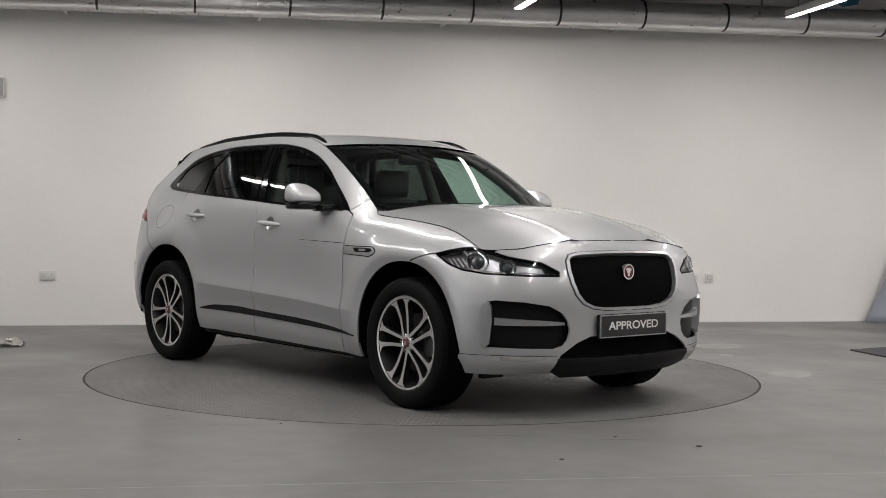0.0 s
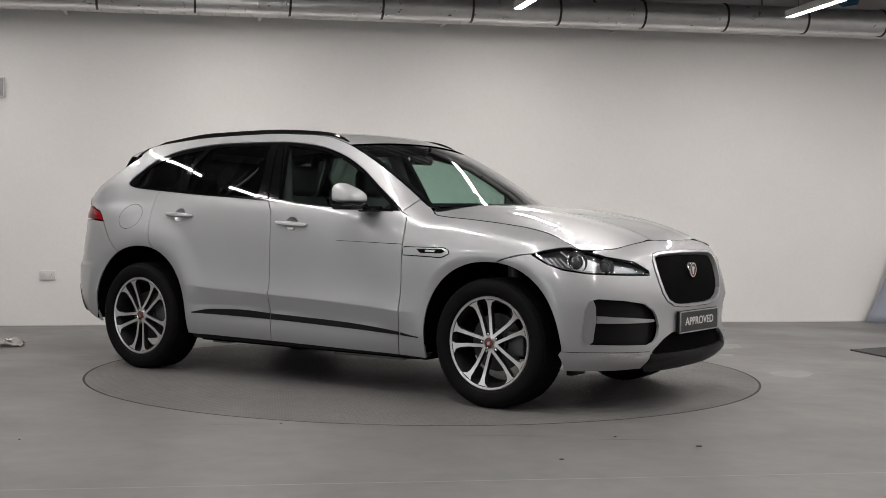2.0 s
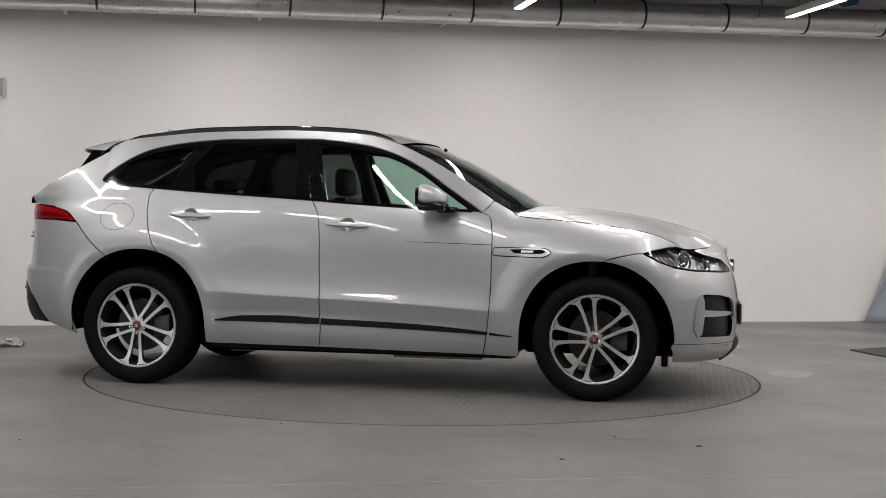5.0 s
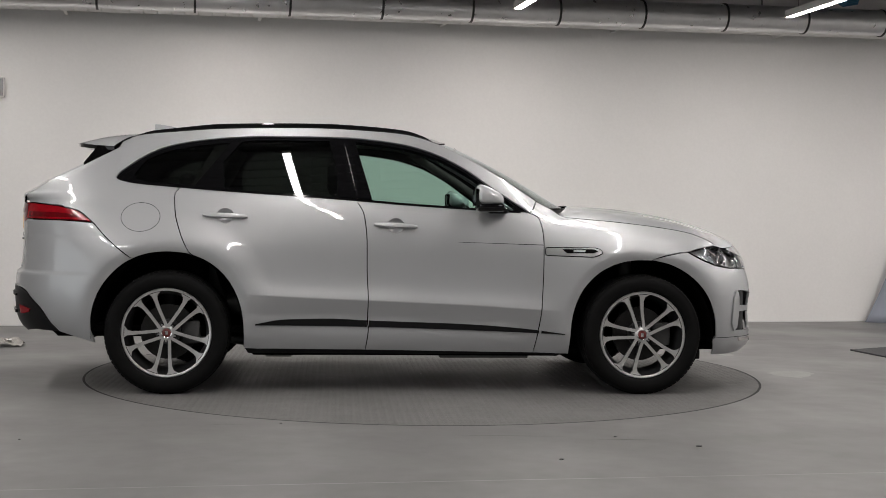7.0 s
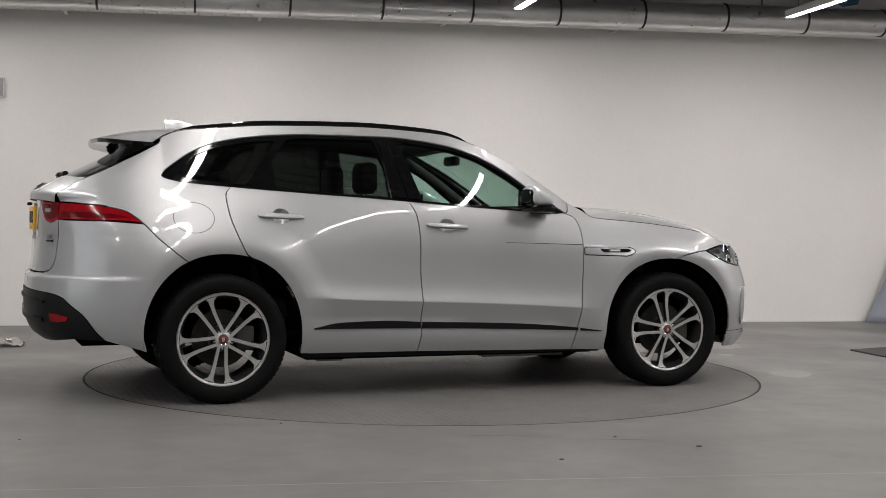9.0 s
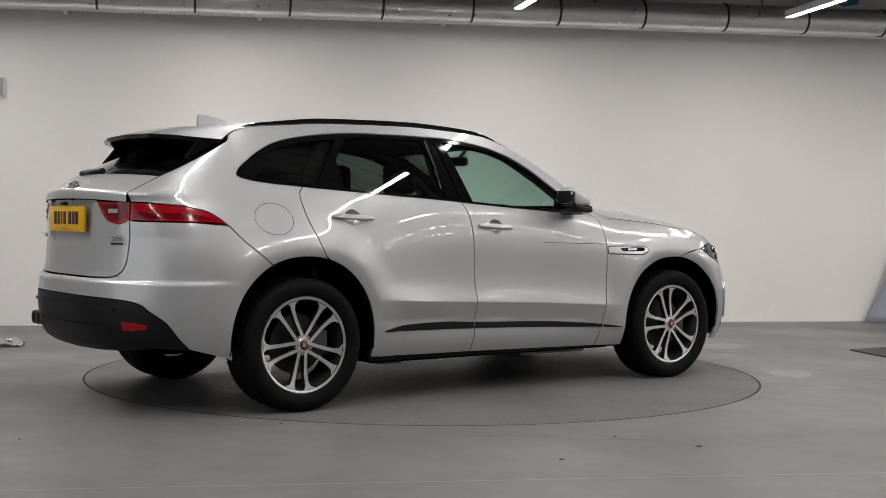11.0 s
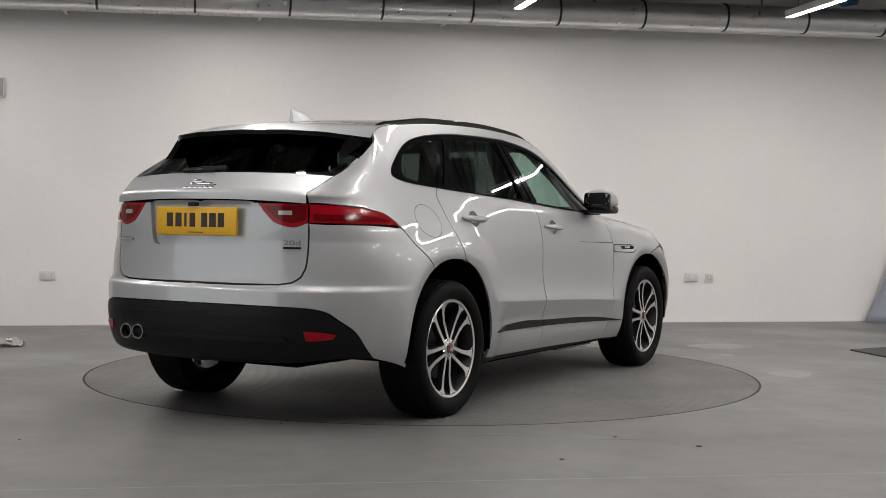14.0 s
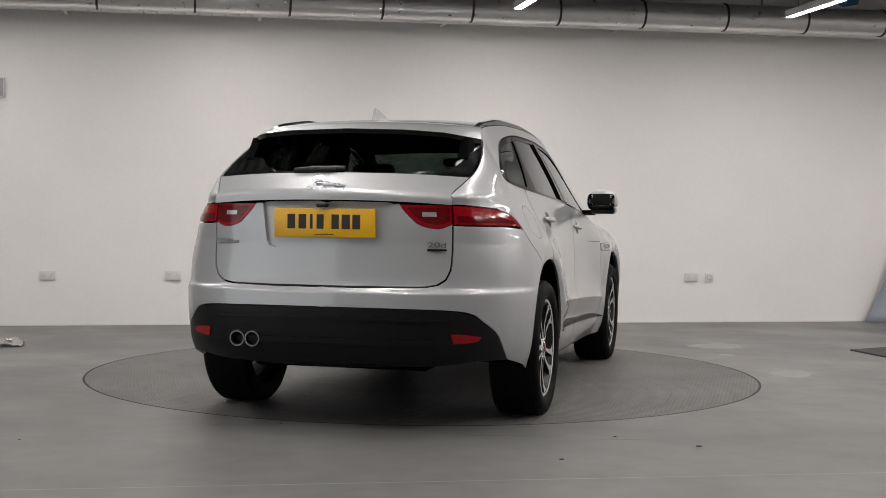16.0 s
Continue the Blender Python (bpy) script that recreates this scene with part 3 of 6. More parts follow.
def keel(x):
    o = np.argsort(KEEL_X)
    xs = np.array(KEEL_X)[o]
    return pchip(xs, np.array(KEEL_Y)[o], x), pchip(xs, np.array(KEEL_Z)[o], x)


def spline_weights(t):
    """Weights of the four neighbours in a uniform cubic B-spline."""
    return np.stack([(1 - t) ** 3, 3 * t ** 3 - 6 * t ** 2 + 4, -3 * t ** 3 + 3 * t ** 2 + 3 * t + 1, t ** 3]) / 6


def flank(x, z):
    """Half width from the faired table, with smooth curvature."""
    a = np.clip((x - SEC_X[0]) / (SEC_X[1] - SEC_X[0]), 0, len(SEC_X) - 1.001)
    b = np.clip((z - SEC_Z[0]) / (SEC_Z[1] - SEC_Z[0]), 0, len(SEC_Z) - 1.001)
    i, j = a.astype(int), b.astype(int)
    wa, wb = spline_weights(a - i), spline_weights(b - j)
    out = 0
    for p in range(4):
        ii = np.clip(i + p - 1, 0, len(SEC_X) - 1)
        for q in range(4):
            jj = np.clip(j + q - 1, 0, len(SEC_Z) - 1)
            out = out + wa[p] * wb[q] * SEC_W[ii, jj]
    return out


def section(x, z):
    """Half width of the flank at x and z, without the flares."""
    x, z = np.asarray(x, float), np.asarray(z, float)
    total = 0
    for dx, wx in ((-.035, 1), (0, 2), (.035, 1)):
        xx = np.clip(x + dx, XB, XA)
        ky, kz = keel(xx)
        zb = pchip(BELT_X, BELT_Z, xx)
        p = pchip(BELT_X, BELT_P, xx)
        yb = flank(xx, zb)
        for dz, wz in ((-.028, 1), (-.014, 2), (0, 2), (.014, 2), (.028, 1)):
            zz = z + dz
            s = np.clip((zz - zb) / np.maximum(kz - zb, 0.02), 0, 1.6)
            w = np.clip((p - 1.1) / .4, 0, 1)
            lean = (1 - w) * (.8 * s + .2 * s * s) + w * s ** p
            total = total + wx * wz * np.where(zz > zb, ky + (yb - ky) * (1 - lean), flank(xx, zz))
    y = total / 32.0
    # the crease with the hollow above it and the tuck below it
    cz = pchip(CREASE_X, CREASE_Z, x)
    fade = np.clip((x + 1.15) / 0.35, 0, 1) * np.clip((1.0 - x) / 0.3, 0, 1)
    fade = fade * fade * (3 - 2 * fade)
    d = z - cz
    return y + fade * np.where(d > 0, 0.034 * np.exp(-(np.abs(d) / 0.085) ** 1.2), 0.034 * np.clip(1 + d / 0.11, 0, 1))


def power_front(z):
    return np.interp(z, [0.3, 0.62, 0.78, 1.0], [3.0, 3.0, 2.6, 2.5])


def power_rear(z):
    return np.interp(z, [0.3, 0.95, 1.15, 1.28], [2.7, 2.7, 3.3, 4.0])


def arch_distance(x, z):
    best = None
    for cx, cz, a, b in ARCHES:
        dz = np.maximum(z - cz, 0)
        d = (((np.abs(x - cx) / a) ** 2.2 + (dz / b) ** 2.2) ** (1 / 2.2) - 1) * 0.46
        best = d if best is None else np.minimum(best, d)
    return best


def body(u, z):
    """The point of the right-hand flank (y < 0) at u along the body and height z. Between XB and XA, u is x."""
    u, z = np.atleast_1d(np.asarray(u, float)), np.atleast_1d(np.asarray(z, float))
    w = section(np.clip(u, XB, XA), z)
    x, y = u.copy(), w.copy()
    for side in (1, -1):
        m = u > XA if side > 0 else u < XB
        if not m.any():
            continue
        f = (u[m] - XA) / LF if side > 0 else (XB - u[m]) / LR
        f = np.clip(f, 0, math.pi / 2)
        n = power_front(z[m]) if side > 0 else power_rear(z[m])
        end = pchip(NOSE_Z, NOSE_X, z[m]) - XA if side > 0 else XB - pchip(TAIL_Z, TAIL_X, z[m])
        s, c = np.sin(f), np.cos(f)
        k = (s ** n + np.maximum(c, 0) ** n) ** (-1 / n)
        x[m] = XA + end * s * k if side > 0 else XB - end * s * k
        y[m] = w[m] * c * k
    # the tail narrows a little in plan
    t = np.clip((XB - x) / .65, 0, 1)
    y = y * (1 - (.026 + .012 * (1 + np.tanh((z - 1.08) / .08))) * t * t * (3 - 2 * t) * (.6 + .4 * np.tanh((1.30 - z) / .10)))
    # the bumper's shoulder: a bevel that runs from the arch round the tail
    k = np.clip((XB - .06 - u) / .2, 0, 1) * np.clip((.722 - z) / .022, 0, 1) * np.clip((z - .30) / .25, 0, 1)
    y = y + .008 * k * np.clip(y / .5, 0, 1)
    # wheel-arch flares: a chamfered lip that blends into the flank
    d = arch_distance(x, z)
    t = np.clip((d - 0.058) / 0.17, 0, 1)
    k = 1 - t * t * (3 - 2 * t)
    lip = 0.942 + 0.024 * np.clip(d / 0.058, 0, 1)
    grow = 0.022 * np.tanh((lip - y) / 0.022) * k * np.clip((y - 0.6) / 0.2, 0, 1)
    return np.stack([x, -(y + grow), z], -1)


def body_normal(u, z):
    e = 0.004
    du = body(np.clip(u + .01, UR, UF), z) - body(np.clip(u - .01, UR, UF), z)
    dz = body(u, z + e) - body(u, z - e)
    n = np.cross(du, dz)
    n /= np.maximum(np.linalg.norm(n, axis=1, keepdims=True), 1e-9)
    flip = np.sign(n[:, 1] * -1.0 + n[:, 0] * np.sign(u) * 0.3)
    return n * np.where(flip == 0, 1, flip)[:, None]


def u_x(x, z):
    """u of the flank's point at x."""
    if XB <= x <= XA:
        return x
    front = x > XA
    n = float(power_front(z) if front else power_rear(z))
    end = float(pchip(NOSE_Z, NOSE_X, [z])[0] - XA if front else XB - pchip(TAIL_Z, TAIL_X, [z])[0])
    a = min(0.9999, abs(x - (XA if front else XB)) / end)
    b = (1 - a ** n) ** (1 / n)
    f = math.atan2(a, b)
    return XA + LF * f if front else XB - LR * f


def u_y(y, z, front=True):
    """u of the point of the nose or the tail at half width y."""
    n = float(power_front(z) if front else power_rear(z))
    w = float(section([XA if front else XB], [z])[0])
    b = min(0.9999, abs(y) / w)
    a = (1 - b ** n) ** (1 / n)
    f = math.atan2(a, b)
    return XA + LF * f if front else XB - LR * f


def inside(loops, pts):
    hit = np.zeros(len(pts), bool)
    for loop in loops:
        a = np.asarray(loop)
        b = np.roll(a, -1, 0)
        for (x0, y0), (x1, y1) in zip(a, b):
            if y0 != y1:
                m = (y0 > pts[:, 1]) != (y1 > pts[:, 1])
                hit ^= m & (pts[:, 0] < (x1 - x0) * (pts[:, 1] - y0) / (y1 - y0) + x0)
    return hit


def densify(loop, step):
    out = []
    for (x0, y0), (x1, y1) in zip(loop, loop[1:] + loop[:1]):
        n = max(1, int(math.hypot(x1 - x0, y1 - y0) / step + 0.5))
        out += [(x0 + (x1 - x0) * i / n, y0 + (y1 - y0) * i / n) for i in range(n)]
    return out


def shrink(loop, gap):
    """Moves an outline inwards by gap; points on the middle line stay."""
    a = np.array(loop)
    nx, pv = np.roll(a, -1, 0), np.roll(a, 1, 0)
    area = np.sum(a[:, 0] * nx[:, 1] - nx[:, 0] * a[:, 1])
    d = nx - pv
    n = np.stack([-d[:, 1], d[:, 0]], -1)
    n /= np.maximum(np.linalg.norm(n, axis=1, keepdims=True), 1e-9)
    moved = a + n * gap * (1 if area > 0 else -1)
    mid = (a[:, 0] > UF - 1e-3) | (a[:, 0] < UR + 1e-3)
    moved[mid] = a[mid]
    return [tuple(q) for q in moved]


def curve(points, step=0.02):
    """A smooth open line through points."""
    p = np.array(points, float)
    d = np.r_[0, np.cumsum(np.hypot(*np.diff(p, axis=0).T))]
    s = np.linspace(0, d[-1], max(3, int(d[-1] / step) + 1))
    return list(zip(pchip(d, p[:, 0], s), pchip(d, p[:, 1], s)))


def rounded(loop, r, steps=4):
    """Rounds the corners of a closed outline."""
    out = []
    n = len(loop)
    for i in range(n):
        a, b, c = (Vector(loop[(i + k) % n]) for k in (-1, 0, 1))
        ra = min(r, (a - b).length * 0.45)
        rc = min(r, (c - b).length * 0.45)
        s, e = b + (a - b).normalized() * ra, b + (c - b).normalized() * rc
        for k in range(steps + 1):
            t = k / steps
            q = s * (1 - t) ** 2 + b * 2 * t * (1 - t) + e * t * t
            out.append((q.x, q.y))
    return out


from mathutils.geometry import delaunay_2d_cdt


def skin_mesh(loops, off=0.0, gap=0.003, flange=0.014, step=0.03, creases=(), surface=None, normal=None):
    """Triangulates a piece of the body, drawn in (u, z), and lifts it onto the surface. Returns points, normals and faces."""
    surface, normal = surface or body, normal or body_normal
    loops = [densify(list(l), step) for l in loops]
    loops = [shrink(loops[0], gap)] + loops[1:]
    verts, edges = [], []
    for l in loops:
        k = len(verts)
        verts += l
        edges += [(k + i, k + (i + 1) % len(l)) for i in range(len(l))]
    arr = np.array(loops[0])
    lo, hi = arr.min(0), arr.max(0)
    gx, gz = np.meshgrid(np.arange(lo[0] + step / 2, hi[0], step), np.arange(lo[1] + step / 2, hi[1], step))
    gx[::2] += step / 2
    grid = np.stack([gx.ravel(), gz.ravel()], -1)
    grid = grid[inside(loops, grid)]
    border = np.array(verts)
    lines = []
    for c in creases:
        c = np.array(c)
        ok = inside(loops, c)
        runs, run = [], []
        for q, o in zip(c, ok):
            if o and np.min(np.hypot(*(border - q).T)) > 0.006:
                run.append(tuple(q))
            elif run:
                runs.append(run)
                run = []
        lines += [r for r in runs + [run] if len(r) > 1]
    for l in lines:
        k = len(verts)
        verts += l
        edges += [(k + i, k + i + 1) for i in range(len(l) - 1)]
    near = np.array(verts)
    if len(grid):
        far = [np.min((near[:, 0] - q[0]) ** 2 + (near[:, 1] - q[1]) ** 2) > (0.45 * step) ** 2 for q in grid]
        verts += [tuple(q) for q in grid[far]]
    out = delaunay_2d_cdt([Vector(v) for v in verts], edges, [], 0, 1e-6)
    v2, faces = np.array([tuple(v) for v in out[0]]), [list(f) for f in out[2]]
    mid = np.array([v2[f].mean(0) for f in faces])
    faces = [f for f, o in zip(faces, inside(loops, mid)) if o]
    nrm = normal(v2[:, 0], v2[:, 1])
    pts = surface(v2[:, 0], v2[:, 1]) + nrm * (off(v2)[:, None] if callable(off) else off)
    fixed = []
    for f in faces:
        a, b, c = pts[f[0]], pts[f[1]], pts[f[2]]
        fixed.append(f if np.dot(np.cross(b - a, c - a), nrm[f[0]]) > 0 else f[::-1])
    faces = fixed
    if flange:
        count = {}
        for f in faces:
            for i in range(3):
                e = (f[i], f[(i + 1) % 3])
                count[tuple(sorted(e))] = count.get(tuple(sorted(e)), 0) + 1
        extra_p, extra_n, extra_f = [], [], []
        base = len(pts)
        for f in faces:
            for i in range(3):
                a, b = f[i], f[(i + 1) % 3]
                if count[tuple(sorted((a, b)))] == 1 and not (abs(pts[a][1]) < 2e-3 and abs(pts[b][1]) < 2e-3):
                    e = pts[b] - pts[a]
                    side = np.cross(e, nrm[a])
                    side /= max(np.linalg.norm(side), 1e-9)
                    k = base + len(extra_p)
                    extra_p += [pts[a], pts[b], pts[b] - nrm[b] * flange, pts[a] - nrm[a] * flange]
                    extra_n += [side] * 4
                    extra_f.append([k + 1, k, k + 3, k + 2])
        if extra_p:
            pts, nrm = np.vstack([pts, extra_p]), np.vstack([nrm, extra_n])
            faces = faces + extra_f
    return pts, nrm, faces


def make_mesh(name, pts, nrm, faces, mat):
    me = bpy.data.meshes.new(name)
    me.from_pydata([tuple(q) for q in pts], [], faces)
    me.polygons.foreach_set("use_smooth", [True] * len(faces))
    me.materials.append(mat)
    me.normals_split_custom_set_from_vertices([tuple(q) for q in nrm])
    return me


FLIP = np.array([1.0, -1.0, 1.0])


def skin(name, loops, mat, parent, label="", both="pair", **kw):
    """A body piece: 'pair' makes one for each flank, 'whole' joins the two halves across the middle, 'right' makes one alone."""
    pts, nrm, faces = skin_mesh(loops, **kw)
    back = [f[::-1] for f in faces]
    made = []
    if both == "whole":
        k = len(pts)
        sets = [(np.vstack([pts, pts * FLIP]), np.vstack([nrm, nrm * FLIP]), faces + [[i + k for i in f] for f in back])]
    elif both == "pair":
        sets = [(pts, nrm, faces), (pts * FLIP, nrm * FLIP, back)]
    else:
        sets = [(pts, nrm, faces)]
    for q, n, f in sets:
        ob = new(name, make_mesh(name, q, n, f, mat))
        ob.parent = parent
        if label:
            ob["label"] = label
        made.append(ob)
    return made


def top_piece(name, edge, cx, cz, mat, parent, label="", power=2.2, cols=33, a_lim=1.0, off=0.0, dip=None, thick=0.012):
    """A piece that spans the car between two mirrored edge lines: edge holds (x, y, z) along the right side;
    cx and cz say how far the middle lies forward and up at each station."""
    e = np.array(edge, float)
    cx, cz = np.broadcast_to(cx, len(e)), np.broadcast_to(cz, len(e))
    a = np.linspace(-a_lim, a_lim, cols)
    pts = np.zeros((len(e), cols, 3))
    for i in range(len(e)):
        c = 1 - np.abs(a) ** power
        pts[i, :, 0] = e[i, 0] + cx[i] * (1 - a * a)
        pts[i, :, 1] = a * abs(e[i, 1])
        pts[i, :, 2] = e[i, 2] + cz[i] * c
        if dip is not None:
            pts[i, :, 2] += dip(pts[i, :, 0], pts[i, :, 1])
    g0, g1 = np.gradient(pts, axis=0), np.gradient(pts, axis=1)
    n = np.cross(g0, g1)
    n /= np.maximum(np.linalg.norm(n, axis=2, keepdims=True), 1e-9)
    if n[len(e) // 2, cols // 2, 2] < 0:
        n = -n
    pts = pts + n * off
    idx = np.arange(len(e) * cols).reshape(len(e), cols)
    faces = []
    for i in range(len(e) - 1):
        for j in range(cols - 1):
            f = [int(idx[i, j]), int(idx[i + 1, j]), int(idx[i + 1, j + 1]), int(idx[i, j + 1])]
            q = [pts.reshape(-1, 3)[k] for k in f]
            if np.dot(np.cross(q[1] - q[0], q[2] - q[0]), n.reshape(-1, 3)[f[0]]) < 0:
                f = f[::-1]
            faces.append(f)
    p, nn = pts.reshape(-1, 3), n.reshape(-1, 3)
    if thick:
        rim = list(idx[0, :]) + list(idx[1:, -1]) + list(idx[-1, -2::-1]) + list(idx[-2:0:-1, 0])
        ep, en, ef = [], [], []
        for s, t in zip(rim, rim[1:] + rim[:1]):
            k = len(p) + len(ep)
            side = np.cross(p[t] - p[s], nn[s])
            side /= max(np.linalg.norm(side), 1e-9)
            ep += [p[s], p[t], p[t] - nn[t] * thick, p[s] - nn[s] * thick]
            en += [side] * 4
            ef.append([k, k + 1, k + 2, k + 3])
        p, nn = np.vstack([p, ep]), np.vstack([nn, en])
        faces += ef
    ob = new(name, make_mesh(name, p, nn, faces, mat))
    ob.parent = parent
    if label:
        ob["label"] = label
    return ob


def arch_line(k, t0, t1, steps=26, grow=0.0):
    """Points of a wheel arch's edge from angle t0 to t1 (degrees, 0 towards the nose)."""
    cx, cz, a, b = ARCHES[k]
    out = []
    for i in range(steps + 1):
        t = radians(t0 + (t1 - t0) * i / steps)
        c, s = math.cos(t), math.sin(t)
        r = (abs(c) ** 2.2 + abs(s) ** 2.2) ** (-1 / 2.2)
        out.append((cx + (a + grow) * c * r, cz + (b + grow) * s * r))
    return out


def to_u(points):
    return [(u_x(x, z), z) for x, z in points]


CAR = tagged(empty("car"), "silver sport utility car with black trim, standing on the turntable", "car")

# ---- lines that divide the body, in (x, z)
DLO_TOP = curve([(-1.768, 1.292), (-1.745, 1.32), (-1.702, 1.354), (-1.616, 1.414), (-1.512, 1.468), (-1.408, 1.500), (-1.235, 1.530), (-1.061, 1.547), (-.887, 1.556),
                 (-.6, 1.558), (-.365, 1.556), (-.191, 1.541), (-.016, 1.515), (.159, 1.465), (.335, 1.380), (.512, 1.260), (.688, 1.144), (.745, 1.105)])
DLO_LOW = curve([(.745, 1.102), (.336, 1.124), (-.009, 1.144), (-.319, 1.166), (-.491, 1.178), (-.902, 1.202), (-1.211, 1.222), (-1.45, 1.239), (-1.656, 1.257), (-1.735, 1.272), (-1.768, 1.287)])
SHUT_REAR = curve([(-1.376, 1.234), (-1.409, 1.187), (-1.399, 1.085), (-1.364, .967), (-1.319, .865), (-1.297, .828)])
SHUT_MID = curve([(-.317, 1.166), (-.272, 1.082), (-.253, .912), (-.251, .742), (-.243, .571), (-.246, .434), (-.240, .40), (-.257, .262)])
SHUT_FRONT = curve([(.742, 1.103), (.795, 1.078), (.821, .925), (.82, .754), (.81, .515), (.795, .395), (.769, .248)])
LAMP_TOP = curve([(-2.062, 1.106), (-1.976, 1.087), (-1.925, 1.056), (-1.884, 1.022)])
crease_lines = [[(float(x), float(pchip(CREASE_X, CREASE_Z, [x])[0]) + d) for x in np.arange(-1.1, .98, .014)] for d in (-.0055, .0055)]
arch_creases = [arch_line(k, -5, 185, 90, g) for k in (0, 1) for g in (0.0525, 0.0635)]
CREASES = crease_lines + [to_u(a) for a in arch_creases]


def between(line, z0, z1):
    return [q for q in line if min(z0, z1) <= q[1] <= max(z0, z1)]


def clip_arch(k, xa, xb):
    """The arch's edge between two places on it, from xa to xb, both given as angles."""
    return arch_line(k, xa, xb)


def keel_line(x0, x1, step=0.03):
    n = max(2, int(abs(x1 - x0) / step))
    xs = np.linspace(x0, x1, n + 1)
    _, z = keel(xs)
    return list(zip(xs.tolist(), z.tolist()))


REAR_KEEL = [(-1.765, 1.478), (-1.835, 1.437), (-1.922, 1.390), (-2.005, 1.347), (-2.09, 1.306), (-2.179, 1.264), (-2.265, 1.214), (-2.328, 1.178)]
REAR_EDGE = [(u_x(x, z), z) for x, z in curve(REAR_KEEL, 0.03)]


def build_flanks():
    # quarter panel, roof side and windscreen pillar in one
    outline = to_u(keel_line(.80, -1.75)) + REAR_EDGE
    outline += [(u_y(.639, z, False), z) for z in (1.172, 1.15, 1.132)]
    outline += [(u_y(y, 1.130, False), z) for y, z in ((.70, 1.130), (.76, 1.122), (.80, 1.115))]
    outline += to_u(LAMP_TOP) + to_u(curve([(-1.872, 1.012), (-1.792, .927), (-1.70, .85), (-1.652, .812)]))
    outline += clip_arch(1, 117, 72) + SHUT_REAR[::-1][1:]
    outline += [q for q in DLO_LOW if q[0] < -1.38] + DLO_TOP + [(.77, 1.13)]
    skin("quarter_panel", [outline], PAINT, CAR, creases=CREASES, step=0.02)
    # rear door
    outline = [q for q in DLO_LOW if -1.372 < q[0] < -.322] + SHUT_MID + [(-.6, .264), (-.9, .268)] + [(-.985, .272)] + clip_arch(1, 0, 71) + SHUT_REAR[::-1][1:]
    doors = skin("rear_door", [outline, cup_outline(-1.102, 1.066)], PAINT, CAR, creases=CREASES)
    # front door
    outline = [q for q in DLO_LOW if -.314 < q[0]] + SHUT_FRONT + [(.4, .252), (0, .258)] + SHUT_MID[::-1]
    fronts = skin("front_door", [outline, cup_outline(-.08, 1.0185)], PAINT, CAR, creases=CREASES)
    # front wing
    outline = [(.80, 1.176)] + to_u(keel_line(.82, 1.945)) + to_u([(1.90, .915), (1.84, .908), (1.77, .893), (1.712, .877)]) + to_u(curve([(1.66, .872), (1.56, .850), (1.49, .826)]))
    outline += clip_arch(0, 83, 180) + [(.984, .244)] + SHUT_FRONT[::-1] + [(.77, 1.128)]
    skin("front_wing", [outline], PAINT, CAR, creases=CREASES, step=0.02)
    # the shadow gap's dark backing: one inner shell
    outline = to_u(keel_line(1.9, -1.75)) + REAR_EDGE + [(u_y(.55, 1.165, False), 1.165), (UR, 1.165), (UR, .36), (u_y(.7, .36, False), .36)]
    outline += [(-1.88, .33)] + clip_arch(1, 180, 0) + [(-.98, .30), (.98, .27)] + clip_arch(0, 180, 0) + [(u_x(1.90, .25), .25), (u_y(.5, .24), .24), (UF, .24), (UF, .93), (u_y(.5, .9), .9), (u_y(.68, .85), .85)]
    hole = DLO_TOP[3:-2] + [q for q in DLO_LOW if -1.66 < q[0] < .70]
    skin("inner_shell", [outline, hole], LINING, CAR, "dark inner body shell", off=-0.045, gap=0.0, flange=0, step=0.06)
    # sill trims
    for a, b in ((-.915, -.248), (-.238, .80), (.812, .955)):
        tx, tz = [-.92, -.75, -.477, -.249, .343, .686, .96], [.421, .449, .455, .445, .426, .403, .371]
        lx, lz = [-.92, -.249, .343, .96], [.413, .404, .388, .366]
        xs = np.linspace(a, b, 14)
        outline = list(zip(xs, pchip(lx, lz, xs))) + list(zip(xs[::-1], pchip(tx, tz, xs)[::-1]))
        skin("sill_trim", [outline], SATIN_BLACK, CAR, "satin black moulding along the sill", off=0.006, flange=0.012, gap=0.001)
    return doors, fronts


